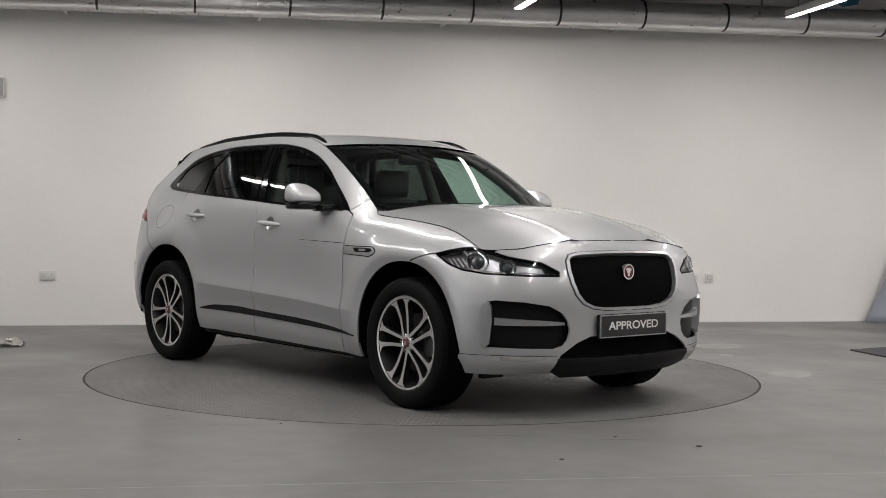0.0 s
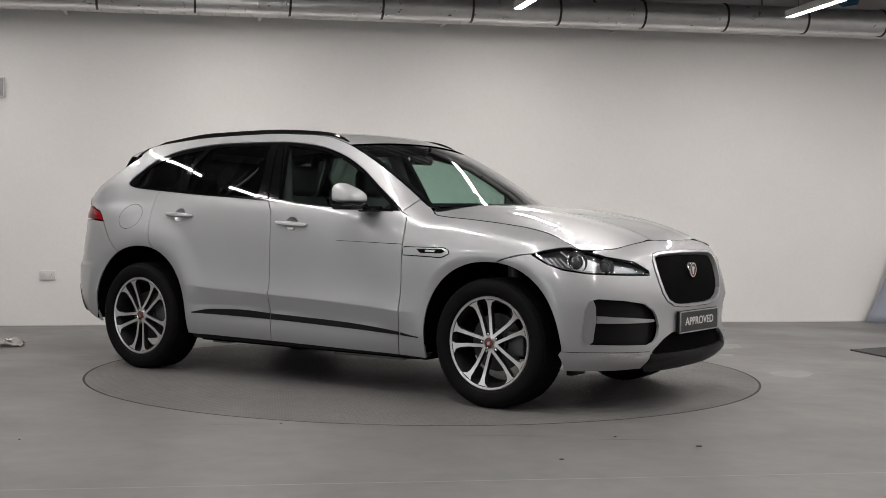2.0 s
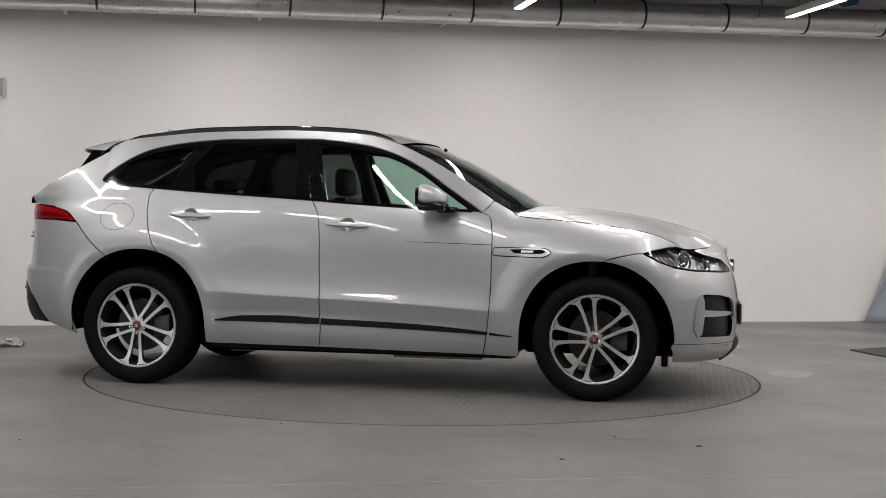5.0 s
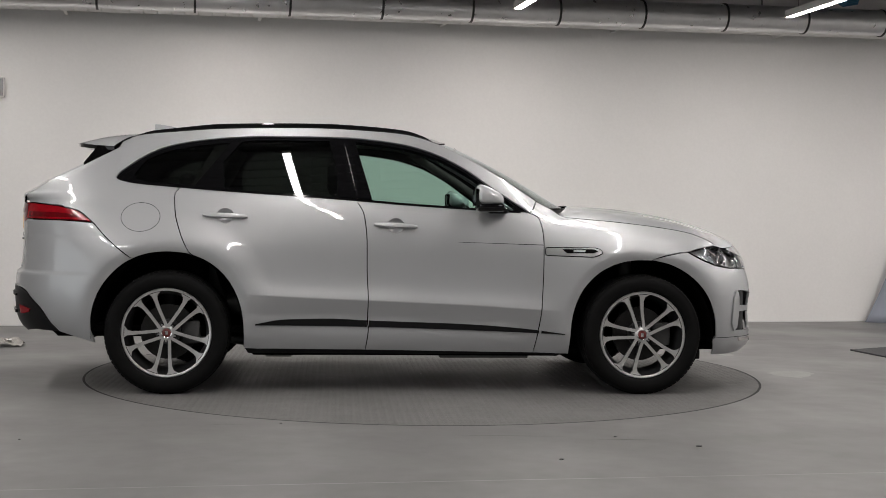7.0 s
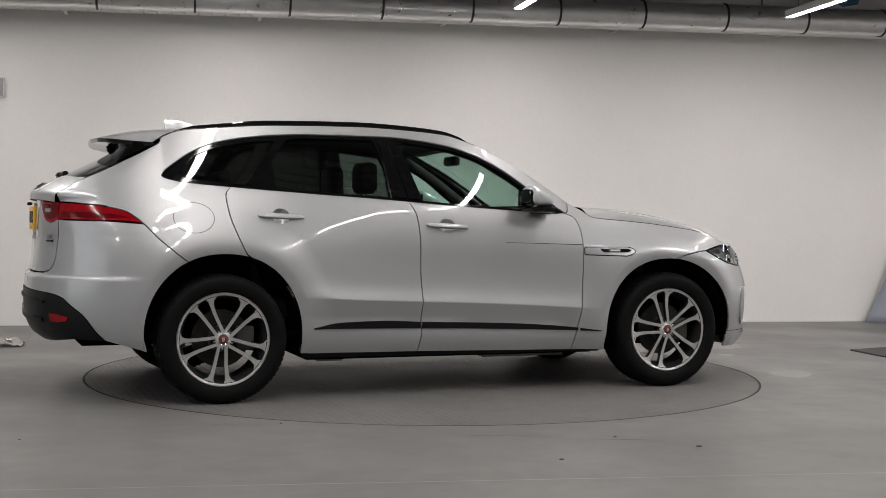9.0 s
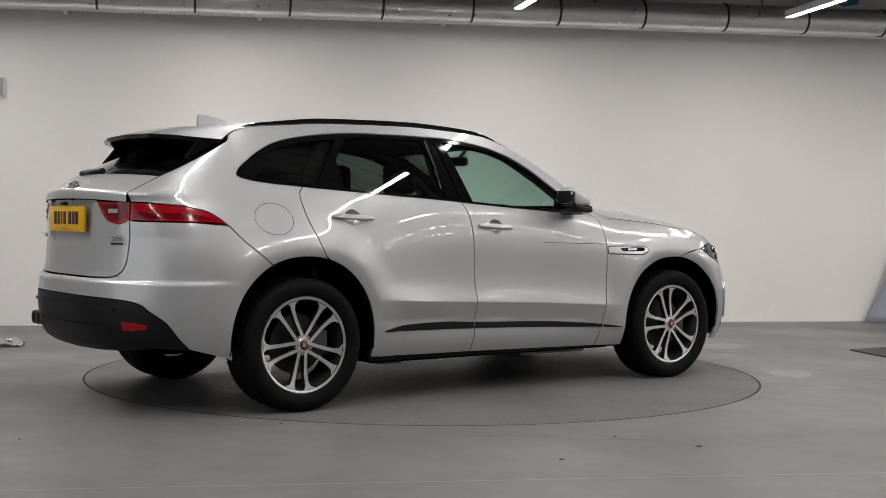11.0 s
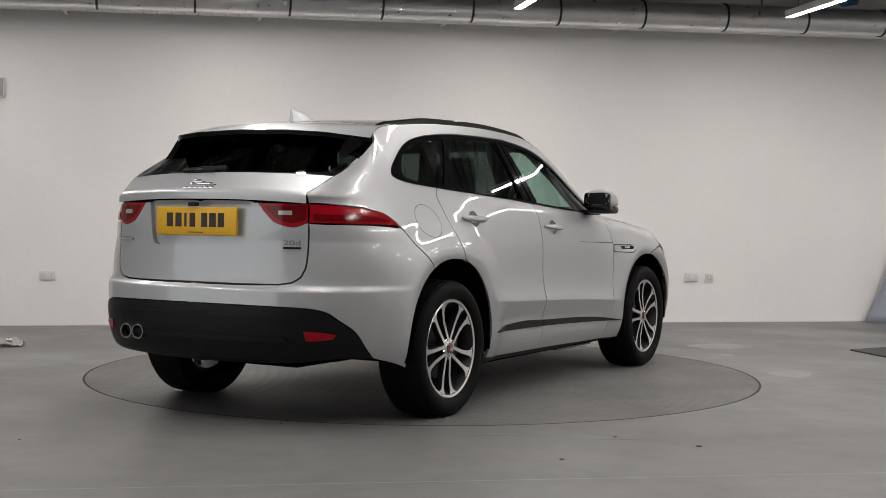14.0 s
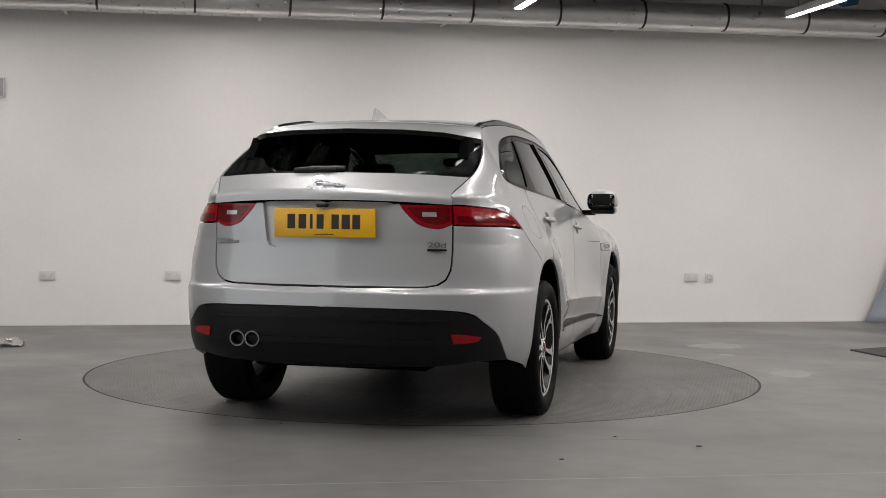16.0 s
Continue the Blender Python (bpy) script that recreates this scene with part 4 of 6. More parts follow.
def build_glass():
    low = lambda x0, x1: [q for q in DLO_LOW if x0 < q[0] < x1]
    drop = lambda line, d: [(x, z - d) for x, z in line]
    lift = lambda line, d: [(x, z + d) for x, z in line]
    front = drop([q for q in DLO_TOP if -.345 < q[0] < .66], .022) + [(.655, 1.128)] + lift(low(-.21, .65), .012) + [(-.222, 1.172)]
    rear = drop([q for q in DLO_TOP if -1.0 < q[0] < -.47], .022) + [(-.44, 1.36), (-.432, 1.197)] + lift(low(-1.10, -.44), .012) + [(-1.115, 1.234), (-1.128, 1.393), (-1.03, 1.515)]
    quarter = drop([q for q in DLO_TOP if -1.60 < q[0] < -1.09], .03) + [(-1.10, 1.50), (-1.285, 1.256)] + lift(low(-1.60, -1.29), .02) + [(-1.645, 1.285), (-1.655, 1.31), (-1.63, 1.35)]
    outline = DLO_TOP + DLO_LOW
    skin("window_trim", [outline, front, rear, quarter], GLOSS_BLACK, CAR, "gloss black window surround", off=-0.004, flange=0.03, gap=0.003)
    for loop, name, mat, text in ((front, "front_side_window", GLASS_FRONT, "green-tinted glass"), (rear, "rear_side_window", GLASS_DARK, "dark privacy glass"), (quarter, "quarter_window", GLASS_DARK, "dark privacy glass")):
        for ob in skin(name, [loop], mat, CAR, text, off=-0.010, flange=0, gap=-0.004, step=0.05):
            ob.visible_shadow = False
    # thin bright strip under the glass
    strip = [q for q in DLO_LOW if -1.70 < q[0] < .70]
    band = [(x, z + .006) for x, z in strip] + [(x, z - .004) for x, z in strip[::-1]]
    skin("waist_strip", [band], GLOSS_BLACK, CAR, "gloss black waist strip", off=0.004, flange=0.006, gap=0.0)
    # pillar covers between the door windows, just proud
    post = [(-.355, 1.538), (-.228, 1.175), (-.312, 1.178), (-.398, 1.538)]
    skin("pillar_cover", [post], GLOSS_BLACK, CAR, "gloss black door pillar cover", off=0.003, flange=0.006, gap=0.001)
    post = [(-.412, 1.538), (-.328, 1.180), (-.420, 1.187), (-.455, 1.538)]
    skin("pillar_cover", [post], GLOSS_BLACK, CAR, "gloss black door pillar cover", off=0.003, flange=0.006, gap=0.001)


HOOD_ZX = [.90, .986, 1.12, 1.312, 1.504, 1.697, 1.89, 2.0, 2.064, 2.125]
HOOD_ZZ = [1.16, 1.159, 1.156, 1.142, 1.119, 1.086, 1.041, 1.008, .982, .953]


EDGE_X = np.linspace(.80, 2.05, 60)
EDGE_Y = None


def edge_y(x):
    """Half width of the wing's upper edge."""
    global EDGE_Y
    if EDGE_Y is None:
        _, kz = keel(EDGE_X)
        EDGE_Y = np.array([abs(body([u_x(float(q), float(z))], [float(z)])[0][1]) for q, z in zip(EDGE_X, kz)])
    return np.interp(x, EDGE_X, EDGE_Y)


def hood_z(x, y):
    _, kz = keel(x)
    ky = edge_y(np.minimum(x, 1.95))
    a = np.minimum(np.abs(y) / ky, 1)
    zc = pchip(HOOD_ZX, HOOD_ZZ, x)
    z = zc - (zc - kz) * a ** 3.2
    ridge = 0.42 - 0.10 * np.clip((x - 1.1) / 1.0, 0, 1)
    return z + 0.009 * np.exp(-((np.abs(y) - ridge) / 0.045) ** 2) * np.clip((x - .95) / .4, 0, 1)


def hood_front(a):
    """x of the bonnet's front edge at the share a of its half width."""
    return float(pchip([0, .32, .60, .78, .94, 1.0], [2.123, 2.119, 2.108, 2.085, 2.0, 1.944], [a])[0])


def nose_edge(a):
    """The bonnet's front edge as (u, z) of the body's surface."""
    x = hood_front(a)
    y = a * float(edge_y(min(x, 1.95)))
    z = float(hood_z(np.array([x]), np.array([y]))[0])
    end = float(pchip(NOSE_Z, NOSE_X, [z])[0]) - XA
    w = float(section([XA], [z])[0])
    return XA + LF * min(math.pi / 2, math.atan2((x - XA) / end, y / w)), z


def build_hood():
    cols, rows = 57, 44
    a = np.linspace(-1, 1, cols)
    rear = 1.085 - (1.085 - .925) * np.abs(a) ** 2.2
    front = np.array([hood_front(q) for q in np.abs(a)])
    v = np.linspace(0, 1, rows)[:, None]
    x = rear + (front - rear) * v
    y = a * (edge_y(np.minimum(x, 1.95)) - 0.002)
    z = hood_z(x.ravel(), y.ravel()).reshape(x.shape)
    pts = np.stack([x, y, z], -1)
    g = np.cross(np.gradient(pts, axis=0), np.gradient(pts, axis=1))
    n = g / np.linalg.norm(g, axis=2, keepdims=True)
    n *= np.sign(n[:, :, 2:3])
    idx = np.arange(rows * cols).reshape(rows, cols)
    faces = [[int(idx[i, j]), int(idx[i + 1, j]), int(idx[i + 1, j + 1]), int(idx[i, j + 1])] for i in range(rows - 1) for j in range(cols - 1)]
    p, nn = pts.reshape(-1, 3), n.reshape(-1, 3)
    rim = list(idx[0, :]) + list(idx[1:, -1]) + list(idx[-1, -2::-1]) + list(idx[-2:0:-1, 0])
    ep, en, ef = [], [], []
    for s, t in zip(rim, rim[1:] + rim[:1]):
        k = len(p) + len(ep)
        side = np.cross(p[t] - p[s], nn[s])
        ep += [p[s], p[t], p[t] - nn[t] * .012, p[s] - nn[s] * .012]
        en += [side / max(np.linalg.norm(side), 1e-9)] * 4
        ef.append([k, k + 1, k + 2, k + 3])
    ob = new("bonnet", make_mesh("bonnet", np.vstack([p, ep]), np.vstack([nn, en]), faces + ef, PAINT))
    ob.parent = CAR


def edge_points(line):
    """Points of the right flank's upper edge for (u, z)."""
    u, z = np.array(line).T
    q = body(u, z)
    q[:, 1] = np.abs(q[:, 1])
    return q


def build_top():
    build_hood()
    e = edge_points(keel_line(.875, .20, .04))
    t = np.linspace(0, 1, len(e))
    ws = top_piece("windscreen", e, .20 - .12 * t, .006 + .024 * t, GLASS_FRONT, CAR, "green-tinted windscreen", power=2.0, a_lim=.975, off=-.004, thick=0)
    ws.visible_shadow = False
    # black frit round the windscreen's edge
    for name, rows, lim in (("windscreen_frit", slice(0, 2), None), ("windscreen_frit", slice(-2, None), None)):
        top_piece(name, e[rows], (.20 - .12 * t)[rows], (.006 + .024 * t)[rows], GLOSS_BLACK, CAR, "black printed edge of the windscreen", power=2.0, a_lim=.99, off=-.007, thick=0)
    for s in (-1, 1):
        pts, faces = [], []
        for i in range(len(e)):
            for a in (.935, .965, 1.0):
                pts.append((e[i][0] + (.20 - .12 * t[i]) * (1 - a * a), s * a * e[i][1], e[i][2] + (.006 + .024 * t[i]) * (1 - a * a) - .006))
        for i in range(len(e) - 1):
            for j in range(2):
                k = i * 3 + j
                faces.append([k, k + 1, k + 4, k + 3])
        me = bpy.data.meshes.new("windscreen_frit")
        me.from_pydata(pts, [], faces)
        me.materials.append(GLOSS_BLACK)
        ob = new("windscreen_frit", me)
        ob.parent = CAR
    # cowl
    e0 = edge_points(keel_line(.95, .86, .04))
    top_piece("cowl", e0, .20, .03, SATIN_BLACK, CAR, "black plastic cowl", off=-.03, a_lim=.93)
    # roof
    e = edge_points(keel_line(.193, -1.655, .05))
    t = np.linspace(0, 1, len(e))
    top_piece("roof_panel", e, .085 - .14 * t, .030 + .004 * t, PAINT, CAR, power=2.4)
    top_piece("headliner", e[1:-1], (.085 - .14 * t)[1:-1], .02, HEADLINER, CAR, "dark grey headliner", off=-.05, thick=0)
    # spoiler: silver above, gloss black below
    root = edge_points(keel_line(-1.66, -1.66, 1))[:1]
    cols = 41
    a = np.linspace(-1, 1, cols)
    ab = np.abs(a)
    tip = np.stack([np.interp(ab, [0, .5, .75, .88, 1], [-2.09, -2.077, -2.035, -1.96, -1.80]), a * np.interp(ab, [0, .7, 1], [.60, .612, .636]), np.interp(ab, [0, .5, .8, 1], [1.522, 1.515, 1.503, 1.482])], -1)
    first = np.stack([-1.66 - .055 * (1 - a * a), a * root[0][1], root[0][2] + .034 * (1 - ab ** 2.4)], -1)
    rows = []
    for v in np.linspace(0, 1, 9):
        q = first * (1 - v) + tip * v
        q[:, 2] += 0.012 * np.sin(v * math.pi)
        rows.append(q)
    under = []
    glass_top = np.stack([-1.80 - .05 * (1 - a * a), a * .60, 1.445 + .02 * (1 - ab ** 2.4)], -1)
    for v in np.linspace(0, 1, 5):
        q = (tip + np.array([0.006, 0, -.024])) * (1 - v) + glass_top * v
        under.append(q)
    for name, grid, mat, text in (("spoiler", rows, PAINT, ""), ("spoiler_underside", [rows[-1]] + under, GLOSS_BLACK, "gloss black underside of the spoiler")):
        bm = bmesh.new()
        vs = [[bm.verts.new(tuple(q)) for q in r] for r in grid]
        for r0, r1 in zip(vs, vs[1:]):
            for j in range(cols - 1):
                bm.faces.new((r0[j], r1[j], r1[j + 1], r0[j + 1]))
        bmesh.ops.recalc_face_normals(bm, faces=bm.faces)
        part(name, bm, mat, CAR, text, 30)
    for s in (-1, 1):
        bm = bmesh.new()
        ring = [(-1.68, .607, 1.50), (-1.79, .612, 1.474), (-1.90, .606, 1.488), (-1.945, .606, 1.432), (-1.99, .612, 1.375), (-1.87, .622, 1.434)]
        f = [bm.verts.new((x, s * (y - .004), z)) for x, y, z in ring[1:]]
        b = [bm.verts.new((x, s * (y - .05), z)) for x, y, z in ring[1:]]
        bm.faces.new(f)
        bm.faces.new(b[::-1])
        for i in range(len(f)):
            j = (i + 1) % len(f)
            bm.faces.new((f[i], f[j], b[j], b[i]))
        bmesh.ops.recalc_face_normals(bm, faces=bm.faces)
        part("spoiler_fin", bm, LINING, CAR, "gloss black fin beside the rear window")
    # rear window and the upper tailgate
    re = edge_points(REAR_EDGE)
    k = int(len(re) * .70)
    t = np.linspace(0, 1, len(re))
    bulge, crown = -.11 + .005 * t, .020 + 0 * t
    lim = .985
    rw = top_piece("rear_window", re[:k + 1], bulge[:k + 1], crown[:k + 1], GLASS_REAR, CAR, "dark rear window", off=-.002, a_lim=lim, thick=0, power=2.4)
    rw.visible_shadow = False
    lip = [re[-1] + np.array([-.005, 0, -.004 - .0145 * i]) for i in range(1, 4)]
    for i, q in enumerate(lip):
        q[1] = .620
    re[-1][1], re[-2][1] = min(max(re[-1][1], .612), .618), min(max(re[-2][1], .606), .616)
    up = np.vstack([re[k:], lip])
    top_piece("tailgate_upper", up, np.r_[bulge[k:], [bulge[-1]] * 3], np.r_[crown[k:], [crown[-1]] * 3], PAINT, CAR, "silver upper tailgate", a_lim=.997, power=2.4)


def build_rails():
    for s in (-1, 1):
        bm = bmesh.new()
        xs = np.linspace(.15, -1.66, 40)
        ky, kz = keel(xs)
        lift = np.interp(xs, [-1.66, -1.58, -1.2, -.3, 0, .12, .15], [.004, .018, .03, .028, .024, .016, .006])
        half = .014
        prev = None
        for x, y, z, h in zip(xs, ky, kz, lift):
            ring = [bm.verts.new((x, s * (y - .035 + dy), z + dz)) for dy, dz in ((-half, -.005), (half, -.02), (half, h - .006), (half - .006, h), (-half + .006, h + .002), (-half, h - .004))]
            if prev:
                for i in range(6):
                    bm.faces.new((prev[i], prev[(i + 1) % 6], ring[(i + 1) % 6], ring[i]))
            else:
                bm.faces.new(ring)
            prev = ring
        bm.faces.new(prev[::-1])
        bmesh.ops.recalc_face_normals(bm, faces=bm.faces)
        part("roof_rail", bm, GLOSS_BLACK, CAR, "gloss black roof rail", 30)


def front_loop(points):
    return [(u_y(y, z), z) for y, z in points]


def rear_loop(points):
    return [(u_y(y, z, False), z) for y, z in points]


HEADLAMP = [(u_x(1.708, .875), .875), (u_x(1.77, .893), .893), (u_x(1.84, .908), .908), (u_x(1.90, .914), .914), (u_x(1.95, .902), .902), (u_x(2.0, .891), .891), (u_x(2.06, .867), .867),
            (u_y(.58, .838), .838), (u_y(.492, .788), .788), (u_y(.495, .763), .763), (u_y(.65, .765), .765), (u_x(2.0, .775), .775), (u_x(1.895, .792), .792), (u_x(1.808, .824), .824)]
GRILLE = [(0.0001, .590), (.18, .592), (.28, .602), (.345, .628), (.385, .67), (.408, .73), (.417, .80), (.412, .845), (.395, .864), (.345, .874), (.17, .881), (0.0001, .883)]
FOG = [(.868, .590), (.857, .630), (.822, .640), (.70, .630), (.57, .608), (.495, .570), (.462, .53), (.446, .48), (.460, .43), (.49, .398), (.54, .382), (.70, .384), (.82, .388), (.849, .391), (.869, .44)]
MOUTH = [(0.0001, .440), (.31, .436), (.40, .405), (.50, .345), (.525, .30)]


def grown(loop, d):
    return [tuple(q) for q in shrink(loop, -d)]


def build_front():
    ring = front_loop(GRILLE)
    outer = [(u, z + (z - .737) / .147 * .018) if i in (0, len(ring) - 1) else (u, z) for i, (u, z) in enumerate(grown(ring, .016))]
    outer[0], outer[-1] = (UF, .574), (UF, .897)
    nose_top = [nose_edge(q) for q in (.93, .90, .86, .82, .78, .70, .60, .48, .36, .24, .12)] + [(UF, nose_edge(0)[1])]
    fog = front_loop(FOG)
    outline = clip_arch(0, 82, 0) + [(u_x(1.876, .33), .33), (u_x(1.885, .24), .24), (u_x(2.0, .238), .238), (u_x(2.1, .24), .24), (u_y(.53, .245), .245)]
    outline += front_loop(MOUTH[::-1])[:-1] + [(UF, .440)] + outer + nose_top[::-1] + [HEADLAMP[i] for i in (5, 6, 7, 8, 9, 10, 11, 12, 13, 0)] + to_u([(1.66, .871), (1.56, .849), (1.49, .825)])
    skin("front_bumper", [outline, fog], PAINT, CAR, both="whole", creases=CREASES, step=0.017)
    # grille: bright frame and black mesh behind it
    frame_ring = outer + ring[::-1]
    skin("grille_frame", [frame_ring], SATIN_SILVER, CAR, "satin silver grille frame", both="whole", off=0.004, flange=0.035, gap=0.001)
    mesh_loop = ring + [(UF, .737)]
    skin("grille_mesh", [mesh_loop], GRILLE_MESH, CAR, "black mesh grille", both="whole", off=-0.022, flange=0, gap=-0.004)
    # round badge
    x0 = float(body([UF], [.782])[0][0])
    bm = bmesh.new()
    lathe(bm, [(0, -.003), (.034, -.003), (.036, -.006), (.043, -.006), (.045, 0), (.045, .02)], sides=40, mats=[1, 1, 0, 0, 0])
    ob = part("bonnet_badge", bm, [CHROME, RED_BADGE], CAR, "round red badge with a bright rim")
    ob.matrix_basis = Matrix.Translation((x0 - .006, 0, .782)) @ Matrix.Rotation(radians(90), 4, "Z")
    bm = bmesh.new()
    for dx, dz, w, h in ((0, .006, .014, .017), (0, -.016, .009, .010), (-.016, .012, .006, .008), (.016, .012, .006, .008)):
        box(bm, dx - w, dx + w, -.006, -.002, dz - h, dz + h, .003)
    q = part("badge_relief", bm, CHROME, ob, "bright abstract relief")
    # fog-lamp openings: dark pocket, blade and cross bar
    skin("intake_pocket", [fog], SATIN_BLACK, CAR, "black air intake", off=-0.04, flange=0, gap=-0.006)
    blade = front_loop([(.869, .590), (.858, .631), (.846, .638), (.838, .60), (.834, .52), (.836, .41), (.848, .389), (.870, .44)])
    skin("intake_blade", [blade], SATIN_SILVER, CAR, "satin silver blade beside the intake", off=0.012, flange=0.05, gap=0.0, step=0.02)
    bar = front_loop([(.828, .545), (.60, .530), (.472, .519), (.470, .505), (.60, .503), (.828, .507)])
    skin("intake_bar", [bar], SATIN_SILVER, CAR, "satin silver bar across the intake", off=-0.012, flange=0.03, gap=0.0, step=0.02)
    # lower mouth and chin
    mouth = front_loop(MOUTH) + [(u_y(.53, .25), .25), (u_y(.44, .215), .215), (UF, .205)]
    chin = front_loop([(.525, .33), (.53, .25), (.44, .215)]) + [(UF, .205), (UF, .325)]
    upper = front_loop(MOUTH[:-1]) + front_loop([(.52, .33)]) + [(UF, .325)]
    skin("lower_grille", [upper], GRILLE_MESH, CAR, "black lower grille", both="whole", off=-0.03, flange=0, gap=-0.006)
    skin("front_chin", [chin], SATIN_BLACK, CAR, "black plastic chin spoiler", both="whole", off=0.004, flange=0.06)
    lamp = front_loop([(.80, .341), (.70, .337), (.60, .336), (.59, .328), (.64, .318), (.79, .320)])
    skin("fog_lamp", [lamp], LAMP_CLEAR, CAR, "slim clear fog lamp", off=0.003, flange=0.008, gap=0.0, step=0.02)
    seam = front_loop([(.915, .352), (.80, .350), (.65, .347), (.53, .345), (.53, .342), (.65, .344), (.80, .347), (.915, .349)])
    skin("bumper_seam", [seam], LINING, CAR, off=0.0008, flange=0, gap=0.0, step=0.02)
    # plate
    xp = 2.300
    bm = bmesh.new()
    box(bm, xp - .022, xp - .004, -.275, .275, .425, .556, .006)
    bp = part("plate_holder", bm, SATIN_BLACK, CAR, "black plate holder")
    bm = bmesh.new()
    box(bm, xp - .004, xp + .002, -.262, .262, .434, .547, .003)
    part("show_plate", bm, PLATE_BLACK, bp, "black display plate with pale lettering")
    bm = bmesh.new()
    for y0, y1, z0, z1 in ((-.266, .266, .547, .552), (-.266, .266, .429, .434), (-.267, -.262, .429, .552), (.262, .267, .429, .552)):
        box(bm, xp - .004, xp + .004, y0, y1, z0, z1)
    part("plate_frame", bm, SATIN_SILVER, bp, "thin bright plate frame")
    lettering("APPROVED", .062, Matrix.Translation((xp + .0026, 0, .4905)) @ Euler((radians(90), 0, radians(90))).to_matrix().to_4x4(), PALE_INK, bp, .40)


def lettering(text, size, m, mat, parent, width):
    cu = bpy.data.curves.new("lettering", "FONT")
    cu.body = text
    cu.size = size
    cu.align_x, cu.align_y = "CENTER", "CENTER"
    cu.extrude = 0.0006
    cu.offset = size * 0.018
    tmp = new("lettering", cu)
    bpy.context.view_layer.update()
    me = bpy.data.meshes.new_from_object(tmp.evaluated_get(bpy.context.evaluated_depsgraph_get()))
    bpy.data.objects.remove(tmp)
    co = np.array([v.co[:] for v in me.vertices])
    k = width / (co[:, 0].max() - co[:, 0].min())
    for v in me.vertices:
        v.co.x *= k
    me.materials.clear()
    me.materials.append(mat)
    ob = new("lettering", me)
    ob.parent = parent
    ob.matrix_basis = m
    return ob


def build_headlamps():
    skin("headlamp_housing", [HEADLAMP], LAMP_METAL, CAR, "black headlamp housing", off=-0.040, flange=0, gap=-0.003, step=0.025)
    for ob in skin("headlamp_lens", [HEADLAMP], GLASS_LAMP, CAR, "clear headlamp cover", off=0.001, flange=0, gap=0.001, step=0.014):
        ob.visible_shadow = False
    panel = to_u([(1.90, .892), (1.98, .872), (2.05, .842)]) + [(u_y(.57, .812), .812), (u_y(.56, .785), .785)] + to_u([(2.05, .795), (1.97, .803), (1.905, .82)])
    skin("reflector_panel", [panel], SATIN_SILVER, CAR, "bright reflector panel in the headlamp", off=-0.034, flange=0.004, gap=0.0, step=0.02)
    rim = grown(HEADLAMP, -.006)
    skin("headlamp_rim", [HEADLAMP, rim], GLOSS_BLACK, CAR, "gloss black headlamp edge", off=0.002, flange=0.02, gap=0.001, step=0.02)
    for s in (1, -1):
        for x, z, r in ((1.945, .846, .040), (2.075, .815, .033)):
            u = u_x(x, z)
            c = body([u], [z])[0] - body_normal(np.array([u]), np.array([z]))[0] * .034
            n = body_normal(np.array([u]), np.array([z]))[0] * .6 + np.array([.5, -.1, 0])
            n /= np.linalg.norm(n)
            bm = bmesh.new()
            lathe(bm, [(r * 1.5, .028), (r * 1.45, .030), (r * 1.12, .004), (r * 1.02, .010), (r * 1.0, .012)], sides=28)
            m = Vector(n * np.array([1, s, 1])).to_track_quat("Y", "Z").to_matrix().to_4x4()
            ob = part("reflector_bowl", bm, CHROME, CAR, "bright reflector bowl", 40)
            ob.matrix_basis = Matrix.Translation(Vector(c * np.array([1, s, 1]))) @ m
            bm = bmesh.new()
            lathe(bm, [(r, .010), (r * .92, .022), (r * .7, .032), (r * .35, .038), (0, .040)], sides=28)
            part("projector_lens", bm, GLASS_BULB, ob, "dark glass projector lens", 60)
        # stepped bright bars in the tail of the lamp and the light blade along its edge
        for i in range(4):
            x = 1.79 + i * .025
            bm = bmesh.new()
            p0 = body([u_x(x, .86)], [.86])[0]
            p1 = body([u_x(x + .05, .815)], [.815])[0]
            nn = body_normal(np.array([u_x(x, .85)]), np.array([.85]))[0]
            tube_along(bm, [tuple((p - nn * .02) * np.array([1, s, 1])) for p in (p0, p1)], .005, 6)
            part("lamp_step", bm, SATIN_SILVER, CAR, "bright step in the headlamp")
        bm = bmesh.new()
        pts = []
        for x, z in ((1.86, .897), (1.91, .86), (1.94, .80), (2.0, .785), (2.08, .782)):
            q = body([u_x(x, z)], [z])[0] - body_normal(np.array([u_x(x, z)]), np.array([z]))[0] * .016
            pts.append(tuple(q * np.array([1, s, 1])))
        tube_along(bm, pts, .006, 8)
        part("light_blade", bm, LAMP_CLEAR, CAR, "clear light blade", 60)


LAMP_METAL = material("dark_lamp_metal", (0.16, 0.16, 0.165), 0.28, metal=0.8, vary=0.15, scale=40)
GLASS_BULB = material("projector_glass", (0.05, 0.055, 0.06), 0.03, vary=0.05, coat=1.0, spec=0.8)


